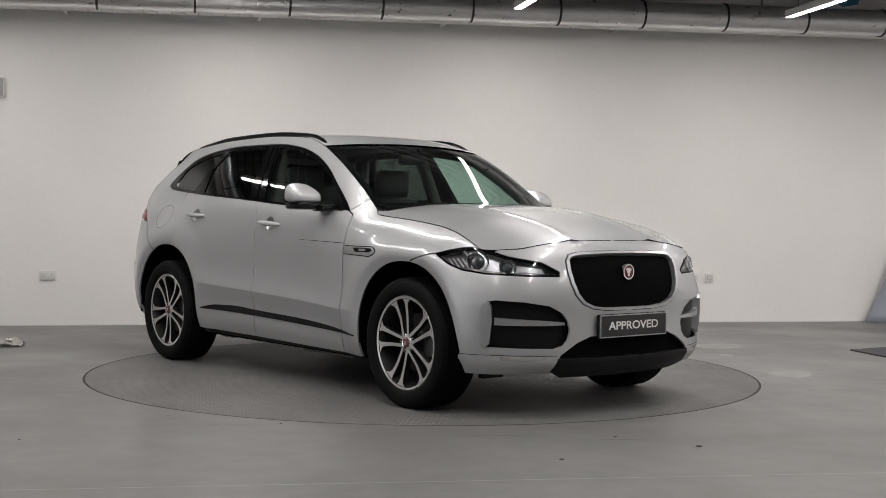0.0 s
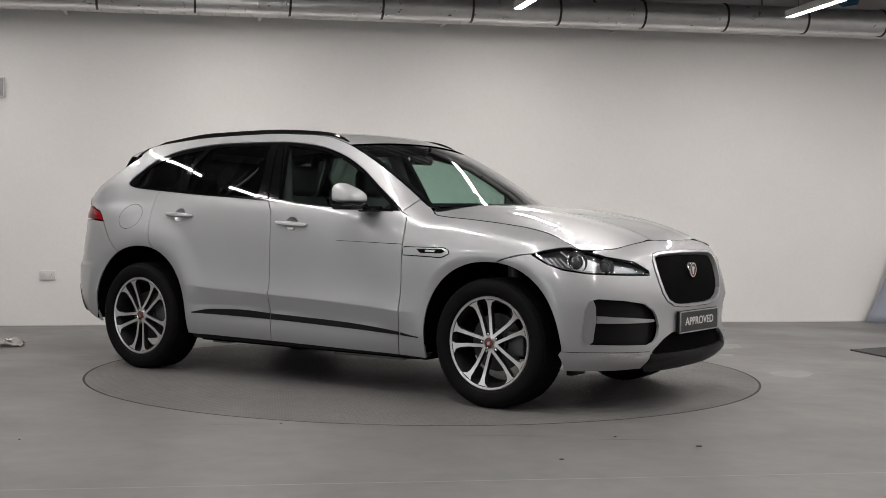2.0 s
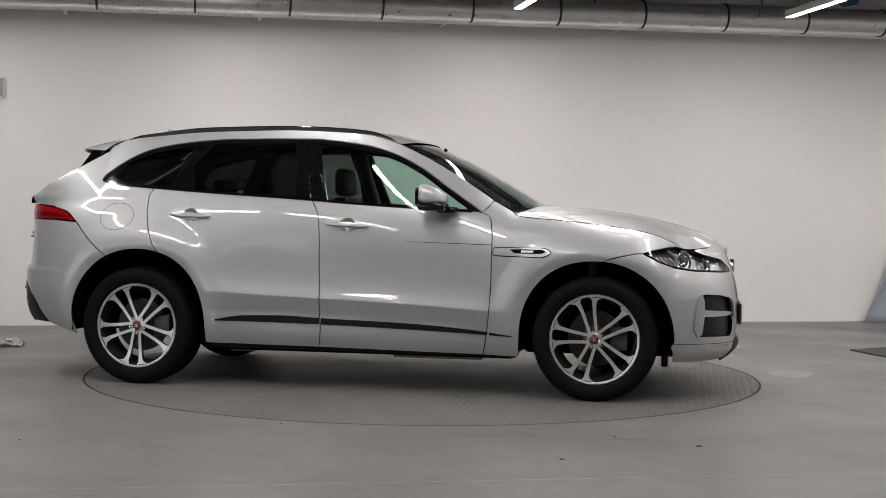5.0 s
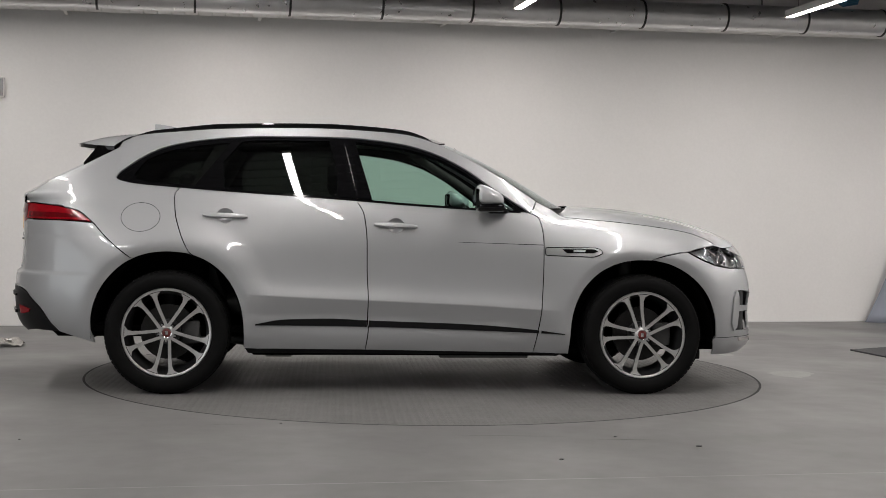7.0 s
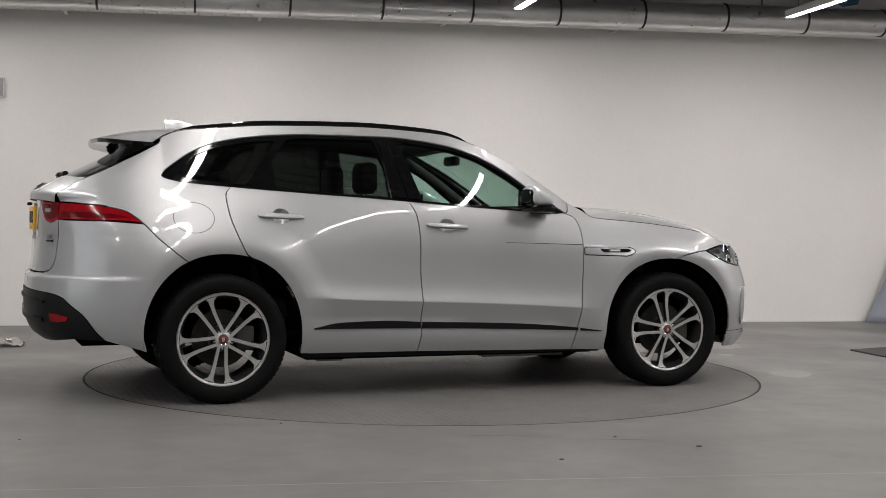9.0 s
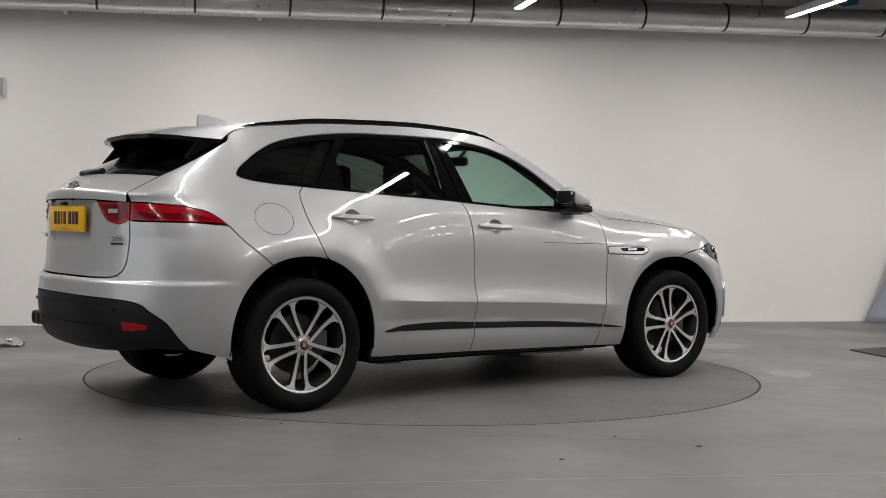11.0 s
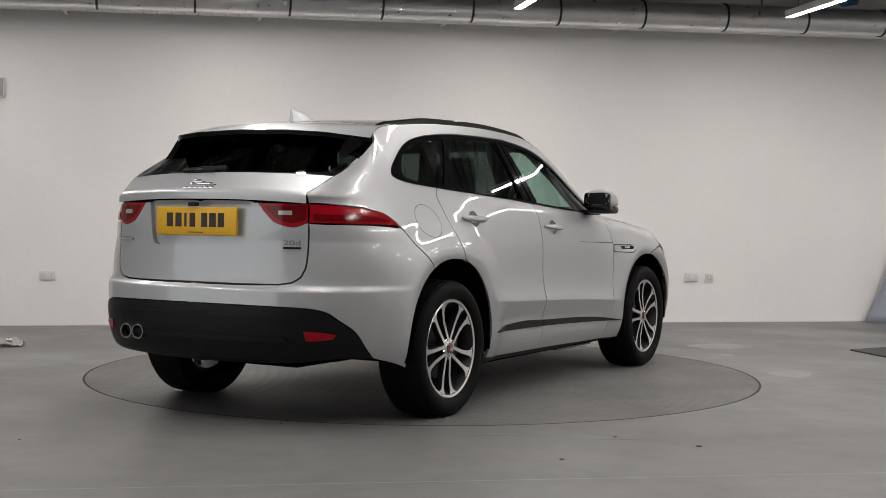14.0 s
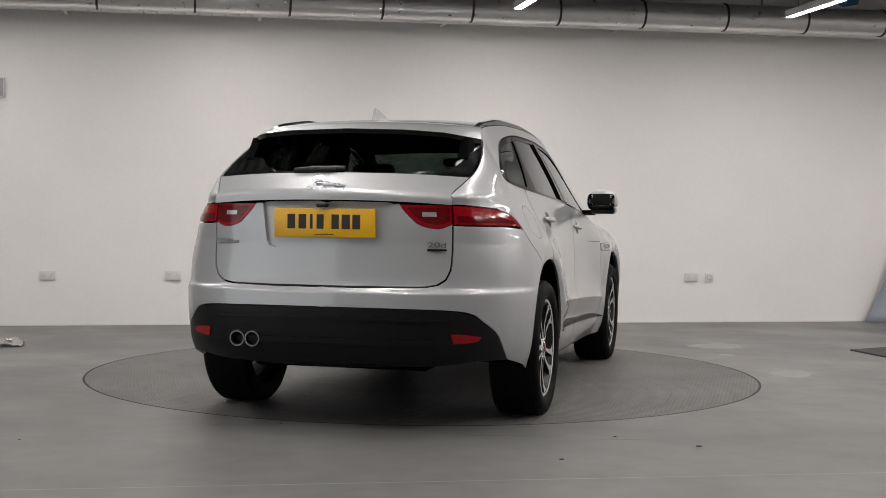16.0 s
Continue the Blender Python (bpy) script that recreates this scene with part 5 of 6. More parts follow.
def build_rear():
    edge = to_u([(-2.075, .364), (-2.127, .415), (-2.195, .505)]) + rear_loop([(.775, .56), (.735, .597), (.68, .614), (.58, .622), (.3, .628)]) + [(UR, .629)]
    edge = curve(edge[:8], .02) + edge[8:]
    gate_edge = rear_loop([(.30, .727), (.51, .731), (.575, .742), (.612, .768), (.632, .815), (.637, .92), (.639, 1.033)])
    outline = to_u([(-1.876, 1.014), (-1.792, .926), (-1.70, .849), (-1.652, .811)]) + clip_arch(1, 117, 180) + [(-1.872, .349), (u_x(-1.857, .30), .30), (u_x(-1.95, .33), .33)]
    outline += edge + [(UR, .727)] + gate_edge + rear_loop([(.70, 1.030), (.78, 1.029)]) + to_u([(-2.06, 1.027)])
    skin("rear_bumper", [outline], PAINT, CAR, both="whole", creases=CREASES, step=0.02)
    low = edge + [(UR, .328)] + rear_loop([(.3, .335), (.6, .350), (.75, .368)])
    skin("rear_valance", [low], SATIN_BLACK, CAR, "black plastic lower bumper", both="whole", off=0.004, flange=0.05)
    band = rear_loop([(.60, .575), (.40, .583)]) + [(UR, .586), (UR, .572)] + rear_loop([(.40, .569), (.585, .561)])
    skin("valance_ridge", [band], SATIN_BLACK, CAR, "raised ridge of the lower bumper", both="whole", off=0.014, flange=0.014, gap=0.0)
    band = rear_loop([(.56, .475), (.40, .478)]) + [(UR, .480), (UR, .455)] + rear_loop([(.40, .452), (.56, .455)])
    skin("valance_ridge", [band], SATIN_BLACK, CAR, "raised ridge of the lower bumper", both="whole", off=0.016, flange=0.02, gap=0.0)
    refl = rear_loop([(.635, .508), (.70, .505), (.765, .492), (.752, .472), (.70, .462), (.645, .460)])
    skin("rear_reflector", [refl], RED_LENS, CAR, "red bumper reflector", off=0.009, flange=0.012, gap=0.0, step=0.02)
    # tailgate with its lamp and plate pocket cut away
    pocket = rear_loop([(.347, 1.131), (.333, 1.06), (.314, .945), (.300, .924), (.270, .916)])
    lamp_in = rear_loop([(.636, 1.036), (.600, 1.020), (.573, 1.013), (.530, 1.018), (.500, 1.026), (.470, 1.040), (.42, 1.09), (.387, 1.132)])
    gate = [(UR, .733)] + rear_loop([(.30, .733), (.510, .735), (.572, .746), (.609, .771), (.629, .817), (.634, .92)]) + lamp_in + pocket + [(UR, .914)]
    skin("tailgate", [gate], PAINT, CAR, both="whole", gap=0.001, flange=0.03)
    pocket_in = [(UR, 1.133)] + pocket + [(UR, .914)]
    skin("plate_pocket", [pocket_in], PAINT, CAR, "silver plate pocket", both="whole", off=-0.022, flange=0, gap=-0.003)
    # tail lamps: one piece on the tailgate, one on the body
    lamp = lamp_in + rear_loop([(.636, 1.131)])
    gl = skin("tailgate_lamp", [lamp], RED_LENS, CAR, "red tail lamp on the tailgate", off=0.001, flange=0.02, gap=0.002, step=0.02)
    for ob, s in zip(gl, (1, -1)):
        loop = rear_loop([(.628, 1.118), (.628, 1.050), (.590, 1.036), (.560, 1.034), (.520, 1.042), (.475, 1.062), (.425, 1.118)])
        q, n, f = skin_mesh([loop], off=0.003, flange=0.004, gap=0.0, step=0.02)
        mm = make_mesh("lamp_panel", q * (FLIP if s < 0 else 1), n * (FLIP if s < 0 else 1), [k[::-1] for k in f] if s < 0 else f, RED_DEEP)
        o2 = new("lamp_panel", mm)
        o2.parent = ob
        o2["label"] = "darker red inner panel"
        loop = rear_loop([(.566, 1.094), (.566, 1.073), (.500, 1.073), (.500, 1.094)])
        q, n, f = skin_mesh([loop], off=0.0065, flange=0.004, gap=0.0, step=0.02)
        mm = make_mesh("reversing_lens", q * (FLIP if s < 0 else 1), n * (FLIP if s < 0 else 1), [k[::-1] for k in f] if s < 0 else f, LAMP_CLEAR)
        o2 = new("reversing_lens", mm)
        o2.parent = ob
        o2["label"] = "clear reversing light"
    side = rear_loop([(.640, 1.036), (.640, 1.128), (.70, 1.126), (.76, 1.119), (.80, 1.112)]) + to_u([(x - .0, z - .003) for x, z in LAMP_TOP[:-1]]) + to_u([(-1.892, 1.021), (-1.95, 1.028), (-2.06, 1.031)]) + rear_loop([(.78, 1.033), (.70, 1.034)])
    skin("tail_lamp", [side], RED_LENS, CAR, "long red tail lamp wrapped round the corner", off=0.002, flange=0.02, gap=0.002, step=0.02)
    band = rear_loop([(.66, 1.078), (.74, 1.076), (.80, 1.074)]) + to_u([(-2.05, 1.068), (-1.98, 1.056), (-1.95, 1.045), (-2.06, 1.044)]) + rear_loop([(.80, 1.045), (.70, 1.046), (.66, 1.046)])
    skin("lamp_band", [band], RED_DEEP, CAR, "darker red band in the tail lamp", off=0.004, flange=0.004, gap=0.0, step=0.02)
    # yellow plate, its characters as plain bars
    xr = -2.424
    bm = bmesh.new()
    box(bm, xr - .006, xr + .012, -.262, .262, .966, 1.108, .006, seg=2)
    plate = part("rear_plate", bm, PLATE_YELLOW, CAR, "yellow plate with dark bars for its characters")
    for y, w in zip((.170, .112, .066, .020, -.058, -.112, -.166), (.040, .040, .014, .036, .038, .042, .040)):
        bm = bmesh.new()
        box(bm, xr - .0085, xr - .0045, y - w / 2, y + w / 2, 1.008, 1.079, .001)
        part("plate_bar", bm, DARK_INK, plate, "dark bar")
    bm = bmesh.new()
    box(bm, xr - .0085, xr - .0055, -.05, .05, .979, .983)
    part("plate_bar", bm, DARK_INK, plate, "thin dark bar")
    for y in (-.235, .235):
        bm = bmesh.new()
        lathe(bm, [(0, -.004), (.006, -.003), (.007, .002)], sides=14)
        o = part("plate_screw", bm, PLATE_YELLOW, plate)
        o.matrix_basis = Matrix.Translation((xr - .006, y, 1.037)) @ Matrix.Rotation(radians(-90), 4, "Z")
    bm = bmesh.new()
    box(bm, -2.455, -2.425, -.025, .035, 1.112, 1.132, .006)
    part("reversing_camera", bm, SATIN_BLACK, CAR, "small black camera pod")
    # badges as plain bright shapes
    def flat_badge(name, spots, text, z_slope=0.0):
        bm = bmesh.new()
        for y, z, w, h in spots:
            q = body([u_y(abs(y), z, False)], [z])[0]
            x = q[0]
            box(bm, x - .005, x + .004, y - w / 2, y + w / 2, z - h / 2, z + h / 2, .0015)
        part(name, bm, BADGE_METAL, CAR, text)
    flat_badge("script_badge", [(.585 - i * .021, .938 - .0 * i, .017, .014) for i in range(6)] + [(.53, .949, .125, .004)], "small bright script badge, plain shapes")
    lettering("20d", .034, Matrix.Translation((float(body([u_y(.553, .935, False)], [.935])[0][0]) - .006, -.553, .936)) @ Euler((radians(90), 0, radians(-90 + 17))).to_matrix().to_4x4(), BADGE_METAL, CAR, .09)
    bm = bmesh.new()
    box(bm, -.047, .047, -.004, .003, -.005, .005, .001)
    o = part("badge_bar", bm, SATIN_BLACK, CAR, "thin dark badge bar")
    o.matrix_basis = Matrix.Translation((float(body([u_y(.553, .912, False)], [.912])[0][0]) - .004, -.553, .912)) @ Matrix.Rotation(radians(-90 + 17), 4, "Z")
    # central badge on the upper tailgate
    bm = bmesh.new()
    for y, z, w, h in ((.03, 1.224, .07, .010), (-.02, 1.216, .09, .010), (-.075, 1.208, .05, .007), (.06, 1.216, .016, .016), (.05, 1.236, .03, .008), (-.045, 1.200, .012, .012)):
        box(bm, -2.388 - (1.224 - z) * 1.2, -2.350 - (1.224 - z) * 1.2, y - w / 2, y + w / 2, z - h / 2 + .012, z + h / 2 + .012, .003)
    for i in range(6):
        y = .085 - i * .034
        box(bm, -2.418, -2.38, y - .013, y + .013, 1.198, 1.212, .002)
    part("tailgate_badge", bm, CHROME, CAR, "bright tailgate badge, plain shapes")
    # wiper
    bm = bmesh.new()
    tube_along(bm, [(-2.235, -.04, 1.305), (-2.262, .10, 1.300), (-2.262, .22, 1.298)], [.020, .022, .014], 10)
    box(bm, -2.285, -2.235, .0, .14, 1.288, 1.312, .008)
    w = part("rear_wiper", bm, SATIN_BLACK, CAR, "black rear wiper", 45)
    bm = bmesh.new()
    tube_along(bm, [(-2.262, .14, 1.294), (-2.225, .36, 1.286)], .006, 8)
    part("wiper_blade", bm, SATIN_BLACK, w)
    # twin exhaust
    for y in (.440, .360):
        bm = bmesh.new()
        lathe(bm, [(.0, .05), (.032, .05), (.033, .0), (.039, .0), (.040, .004), (.040, .16)], sides=28, mats=[1, 0, 0, 0, 0])
        o = part("exhaust_tip", bm, [PIPE_STEEL, LINING], CAR, "round steel exhaust tip")
        o.matrix_basis = Matrix.Translation((-2.462, y, .461)) @ Matrix.Rotation(radians(-90), 4, "Z")
    bm = bmesh.new()
    box(bm, -2.30, -2.0, .32, .60, .36, .48, .03, seg=2)
    part("silencer", bm, DARK_STEEL, CAR, "dull steel silencer")


def bowl_normals(q, faces, like):
    """Normals from the faces themselves, on the side of like."""
    n = np.zeros_like(q)
    for f in faces:
        c = np.cross(q[f[1]] - q[f[0]], q[f[2]] - q[f[0]])
        c = c if np.dot(c, like[f[0]]) > 0 else -c
        for k in f:
            n[k] += c
    return n / np.maximum(np.linalg.norm(n, axis=1, keepdims=True), 1e-12)


def cup_outline(xm, zm):
    return [(xm + .052 * math.cos(t), zm + .044 * math.sin(t)) for t in (2 * math.pi * k / 28 for k in range(28))]


def build_details(doors, fronts):
    # fuel flap: a thin ring groove
    pts = []
    for k in range(36):
        t = 2 * math.pi * k / 36
        pts.append((-1.600 + .116 * math.cos(t), 1.051 + .087 * math.sin(t)))
    inner = [(-1.600 + (x + 1.600) * .975, 1.051 + (z - 1.051) * .97) for x, z in pts]
    skin("fuel_flap_gap", [pts, inner], LINING, CAR, "thin dark gap round the fuel flap", both="right", off=0.0012, flange=0, gap=0.0, step=0.02)
    # handles
    for x0, x1, z0, z1, parents in ((-1.236, -.968, 1.071, 1.061, doors), (-.212, .052, 1.025, 1.012, fronts)):
        for s, door in zip((1, -1), parents):
            xm = (x0 + x1) / 2
            cup = cup_outline(xm, (z0 + z1) / 2)
            zm = (z0 + z1) / 2
            bowl = lambda v: -0.034 * np.sqrt(np.clip(1 - ((v[:, 0] - xm) / .0525) ** 2 - ((v[:, 1] - zm) / .0445) ** 2, 0, 1))
            q, n, f = skin_mesh([cup], off=bowl, flange=0, gap=-0.001, step=0.012)
            n = bowl_normals(q, f, n)
            sg = np.array([1, s, 1])
            me = make_mesh("handle_cup", q * sg, n * sg, f if s > 0 else [k[::-1] for k in f], SATIN_CUP)
            o = new("handle_cup", me)
            o.parent = door
            o["label"] = "shaded handle recess"
            bm = bmesh.new()
            rows = []
            for i in range(17):
                t = i / 16
                x = x0 + (x1 - x0) * t
                z = z0 + (z1 - z0) * t
                y = float(section([x], [z])[0])
                e = math.sin(math.pi * min(1, max(0, t))) ** .4 if 0 < t < 1 else 0.12
                h, d = .005 + .011 * e, .010 + .026 * e
                rows.append([bm.verts.new((x, -s * (y + dd), z + hh)) for dd, hh in ((0, h * .8), (d * .7, h), (d, h * .3), (d, -h * .5), (d * .6, -h), (0, -h * .8))])
            for r0, r1 in zip(rows, rows[1:]):
                for k in range(6):
                    bm.faces.new((r0[k], r0[(k + 1) % 6], r1[(k + 1) % 6], r1[k]))
            bm.faces.new(rows[0])
            bm.faces.new(rows[-1][::-1])
            bmesh.ops.recalc_face_normals(bm, faces=bm.faces)
            part("door_handle", bm, PAINT, door, "silver pull handle", 50)
    # vents behind the front wheels
    vent = [(.832, .893), (1.135, .893), (1.165, .882), (1.176, .868), (1.160, .856), (1.120, .842), (.832, .850)]
    skin("vent_edge", [grown(densify(rounded(vent, .012), .02), .005)], GLOSS_BLACK, CAR, "black edge round the side vent", off=0.002, flange=0.004, gap=0.0, step=0.02)
    skin("side_vent", [rounded(vent, .012)], SATIN_SILVER, CAR, "satin silver side vent", off=0.004, flange=0.01, gap=0.0, step=0.02)
    slot = [(.93, .886), (1.125, .886), (1.15, .874), (1.12, .862), (.96, .862)]
    skin("vent_slot", [rounded(slot, .008)], GLOSS_BLACK, CAR, "gloss black vent slot", off=0.0055, flange=0, gap=0.0, step=0.02)
    tag = [(1.00, .880), (1.075, .880), (1.07, .868), (1.00, .868)]
    skin("vent_badge", [tag], SATIN_SILVER, CAR, "small bright badge", off=0.007, flange=0.002, gap=0.0, step=0.02)
    # crease ahead of the front door handle: its shade as a flat near-black strip
    line = [(.30, .923), (.82, .912), (.82, .908), (.30, .921)]
    skin("crease_shade", [line], LINING, CAR, "fine dark strip for the shade of the door's crease", off=0.0008, flange=0, gap=0.0, step=0.03)
    # mirrors
    for s in (1, -1):
        bm = bmesh.new()
        bmesh.ops.create_uvsphere(bm, u_segments=28, v_segments=18, radius=1.0)
        for v in bm.verts:
            x, y, z = v.co
            p = lambda c, k: math.copysign(abs(c) ** k, c)
            x, y, z = p(x, .62), p(y, .66), p(z, .60)
            fx = .062 + .045 * (x > 0) * 1.0
            taper = 1 - .22 * max(0, x) - .12 * max(0, y)
            v.co = Vector((.440 + x * (.120 if x > 0 else .052), -s * (.985 - y * .105), 1.180 + z * (.088 if z > 0 else .032) * taper * (1 - .25 * max(0, x)) - .010 * x))
        rim = bm.copy()
        bmesh.ops.delete(bm, geom=[f for f in bm.faces if f.calc_center_median().x < .394], context="FACES")
        bmesh.ops.delete(rim, geom=[f for f in rim.faces if f.calc_center_median().x >= .394], context="FACES")
        cap = part("door_mirror", bm, PAINT, CAR, "silver mirror housing", 60)
        part("mirror_rim", rim, SATIN_BLACK, cap, "black rear rim", 60)
        bm = bmesh.new()
        box(bm, .395, .56, min(-s * .91, -s * 1.075), max(-s * .91, -s * 1.075), 1.108, 1.158, .018, seg=2)
        box(bm, .48, .60, min(-s * .82, -s * .93), max(-s * .82, -s * .93), 1.098, 1.135, .012, seg=2)
        part("mirror_foot", bm, GLOSS_BLACK, cap, "gloss black mirror foot")
        bm = bmesh.new()
        box(bm, .394, .404, min(-s * .895, -s * 1.075), max(-s * .895, -s * 1.075), 1.140, 1.245, .02, seg=3)
        part("mirror_glass", bm, MIRROR, cap, "mirror glass")
    # antenna fin
    bm = bmesh.new()
    prof = [(-1.64, 1.664), (-1.615, 1.664), (-1.55, 1.655), (-1.48, 1.640), (-1.43, 1.622)]
    rows = []
    for x, z in prof:
        w = .004 + .03 * (1.672 - z) / .05
        rows.append([bm.verts.new(q) for q in ((x, -w - .008, 1.585), (x, -.004 - w * .35, z - .012), (x, 0, z), (x, .004 + w * .35, z - .012), (x, w + .008, 1.585))])
    for r0, r1 in zip(rows, rows[1:]):
        for k in range(4):
            bm.faces.new((r0[k], r0[k + 1], r1[k + 1], r1[k]))
    bm.faces.new(rows[0])
    bm.faces.new(rows[-1][::-1])
    bmesh.ops.recalc_face_normals(bm, faces=bm.faces)
    part("antenna_fin", bm, PAINT, CAR, "pale shark-fin antenna", 40)
    # washer jet on the bonnet
    bm = bmesh.new()
    box(bm, 1.00, 1.03, -.50, -.47, 1.095, 1.112, .005)
    part("washer_jet", bm, SATIN_BLACK, CAR, "black washer jet")
    for s in (1, -1):
        bm = bmesh.new()
        tube_along(bm, [(1.06, s * .40 + .1, 1.112), (1.03, s * .15 + .05, 1.135), (1.06, -.1 + s * .2, 1.138)], .007, 6)
        part("wiper_arm", bm, SATIN_BLACK, CAR, "black wiper arm")


BADGE_METAL = material("badge_metal", (0.22, 0.22, 0.22), 0.3, metal=0.9, vary=0.1)
SATIN_CUP = material("shaded_paint", (0.50, 0.51, 0.515), 0.4, metal=0.7, vary=0.02, coat=1.0)
MIRROR = material("mirror_silver", (0.05, 0.052, 0.055), 0.02, metal=1.0, vary=0.01)


# ---------------------------------------------------------------- wheels
def build_wheel(turn):
    """Alloy wheel with five pairs of spokes, outer face towards -y."""
    R, r_rim = .366, .262
    bm = bmesh.new()
    # barrel and lip
    lathe(bm, [(r_rim - .012, -.006), (r_rim, -.010), (r_rim + .006, -.004), (r_rim + .004, .01)], sides=72, mat=0)
    lathe(bm, [(r_rim - .012, -.006), (r_rim - .020, .012), (r_rim - .034, .05), (r_rim - .04, .16), (r_rim - .01, .20)], sides=72, mat=1)
    face = [(.036, .029), (.075, .0325), (.150, .0415), (.205, .053), (.230, .066), (.2485, .094)]
    inner = [(.036, .010), (.075, .0145), (.150, .0225), (.205, .0305), (.230, .0335), (.2485, .026)]
    wheel_y = lambda r: np.interp(r, [0, .05, .12, .2, .25], [.006, .004, .012, .006, -.004])
    # hub
    lathe(bm, [(.030, -.002), (.034, .004), (.046, .010), (.062, .020), (.066, .05)], sides=40, mats=[0, 0, 1, 1])
    bmesh.ops.recalc_face_normals(bm, faces=bm.faces)
    wheel = part("wheel", bm, [ALLOY, ALLOY_DARK], CAR, "five twin-spoke alloy wheel, machined face over dark grey", 30)
    for k in range(5):
        a = radians(turn + 72 * k)
        for s in (-1, 1):
            bm = bmesh.new()
            top, bot = [], []
            for (r, o), (_, i) in zip(face, inner):
                y = float(wheel_y(r))
                row_t, row_b = [], []
                for tt, dy in ((i, 0.0), (o, 0.0)):
                    ang = a + s * math.asin(min(.99, tt / r if r > tt else .9))
                    row_t.append(bm.verts.new((r * math.cos(ang), y, r * math.sin(ang))))
                    ang2 = a + s * math.asin(min(.99, (tt + (-.004 if dy == 0 and tt == o else .004)) / r if r > tt else .9))
                    row_b.append(bm.verts.new((r * math.cos(ang2), y + .038, r * math.sin(ang2))))
                top.append(row_t)
                bot.append(row_b)
            for j in range(len(top) - 1):
                for quad, m in (((top[j][0], top[j][1], top[j + 1][1], top[j + 1][0]), 0), ((top[j][0], top[j + 1][0], bot[j + 1][0], bot[j][0]), 1), ((top[j][1], bot[j][1], bot[j + 1][1], top[j + 1][1]), 1)):
                    bm.faces.new(quad).material_index = m
            bmesh.ops.recalc_face_normals(bm, faces=bm.faces)
            part("spoke", bm, [ALLOY, ALLOY_DARK], wheel, "", 30)
    bm = bmesh.new()
    prof = [(r_rim + .004, -.004), (r_rim + .010, -.014), (r_rim + .022, -.022), (.315, -.030), (.338, -.026), (.350, -.018), (.358, -.006), (.3635, .012), (R, .03), (R, .19), (.3635, .212), (.35, .232), (.31, .24), (r_rim, .225)]
    lathe(bm, prof, sides=96)
    tyre = part("tyre", bm, RUBBER, wheel, "black road tyre", 35)
    # tread blocks at the shoulders
    bm = bmesh.new()
    for k in range(72):
        a = 2 * math.pi * k / 72
        for y0, y1 in ((.004, .05), (.06, .105), (.115, .16), (.17, .215)):
            ca, sa = math.cos(a + (y0 > .1) * .02), math.sin(a + (y0 > .1) * .02)
            ta = Vector((-sa, 0, ca))
            c = Vector((ca, 0, sa))
            vs = []
            for rr in (.355, .3685 if .03 < y0 < .15 else .3665):
                for tt, yy in ((-.0125, y0), (.0125, y0), (.0125, y1), (-.0125, y1)):
                    vs.append(bm.verts.new(c * rr + ta * tt + Vector((0, yy, 0))))
            for f in ((4, 5, 6, 7), (0, 1, 5, 4), (1, 2, 6, 5), (2, 3, 7, 6), (3, 0, 4, 7)):
                bm.faces.new([vs[i] for i in f])
    tagged(part("tread_block", bm, RUBBER, tyre, "tread blocks", 20), kind="stuff")
    bm = bmesh.new()
    lathe(bm, [(0, -.006), (.022, -.005), (.026, -.002), (.031, -.004), (.033, .004)], sides=32, mats=[1, 1, 0, 0])
    cap = part("centre_cap", bm, [CHROME, RED_BADGE], wheel, "red centre cap with bright rim")
    bm = bmesh.new()
    box(bm, -.008, .008, -.009, -.005, -.012, .012, .002)
    part("cap_relief", bm, CHROME, cap, "bright abstract relief")
    for k in range(5):
        a = radians(turn + 72 * k)
        bm = bmesh.new()
        lathe(bm, [(0, -.012), (.006, -.011), (.009, -.006), (.010, .02)], sides=6)
        o = part("wheel_nut", bm, CHROME, wheel)
        o.matrix_basis = Matrix.Translation((.053 * math.cos(a), .014, .053 * math.sin(a)))
    bm = bmesh.new()
    lathe(bm, [(0.05, .085), (.165, .085), (.165, .11), (.05, .11)], sides=48)
    part("brake_disc", bm, BRAKE_IRON, wheel, "worn iron brake disc")
    bm = bmesh.new()
    lathe(bm, [(0.0, .06), (.075, .06), (.08, .12)], sides=24)
    part("hub_carrier", bm, DARK_STEEL, wheel)
    bm = bmesh.new()
    box(bm, .08, .19, .06, .13, -.07, .07, .012, seg=2)
    part("brake_caliper", bm, DARK_STEEL, wheel, "dark brake caliper")
    return wheel


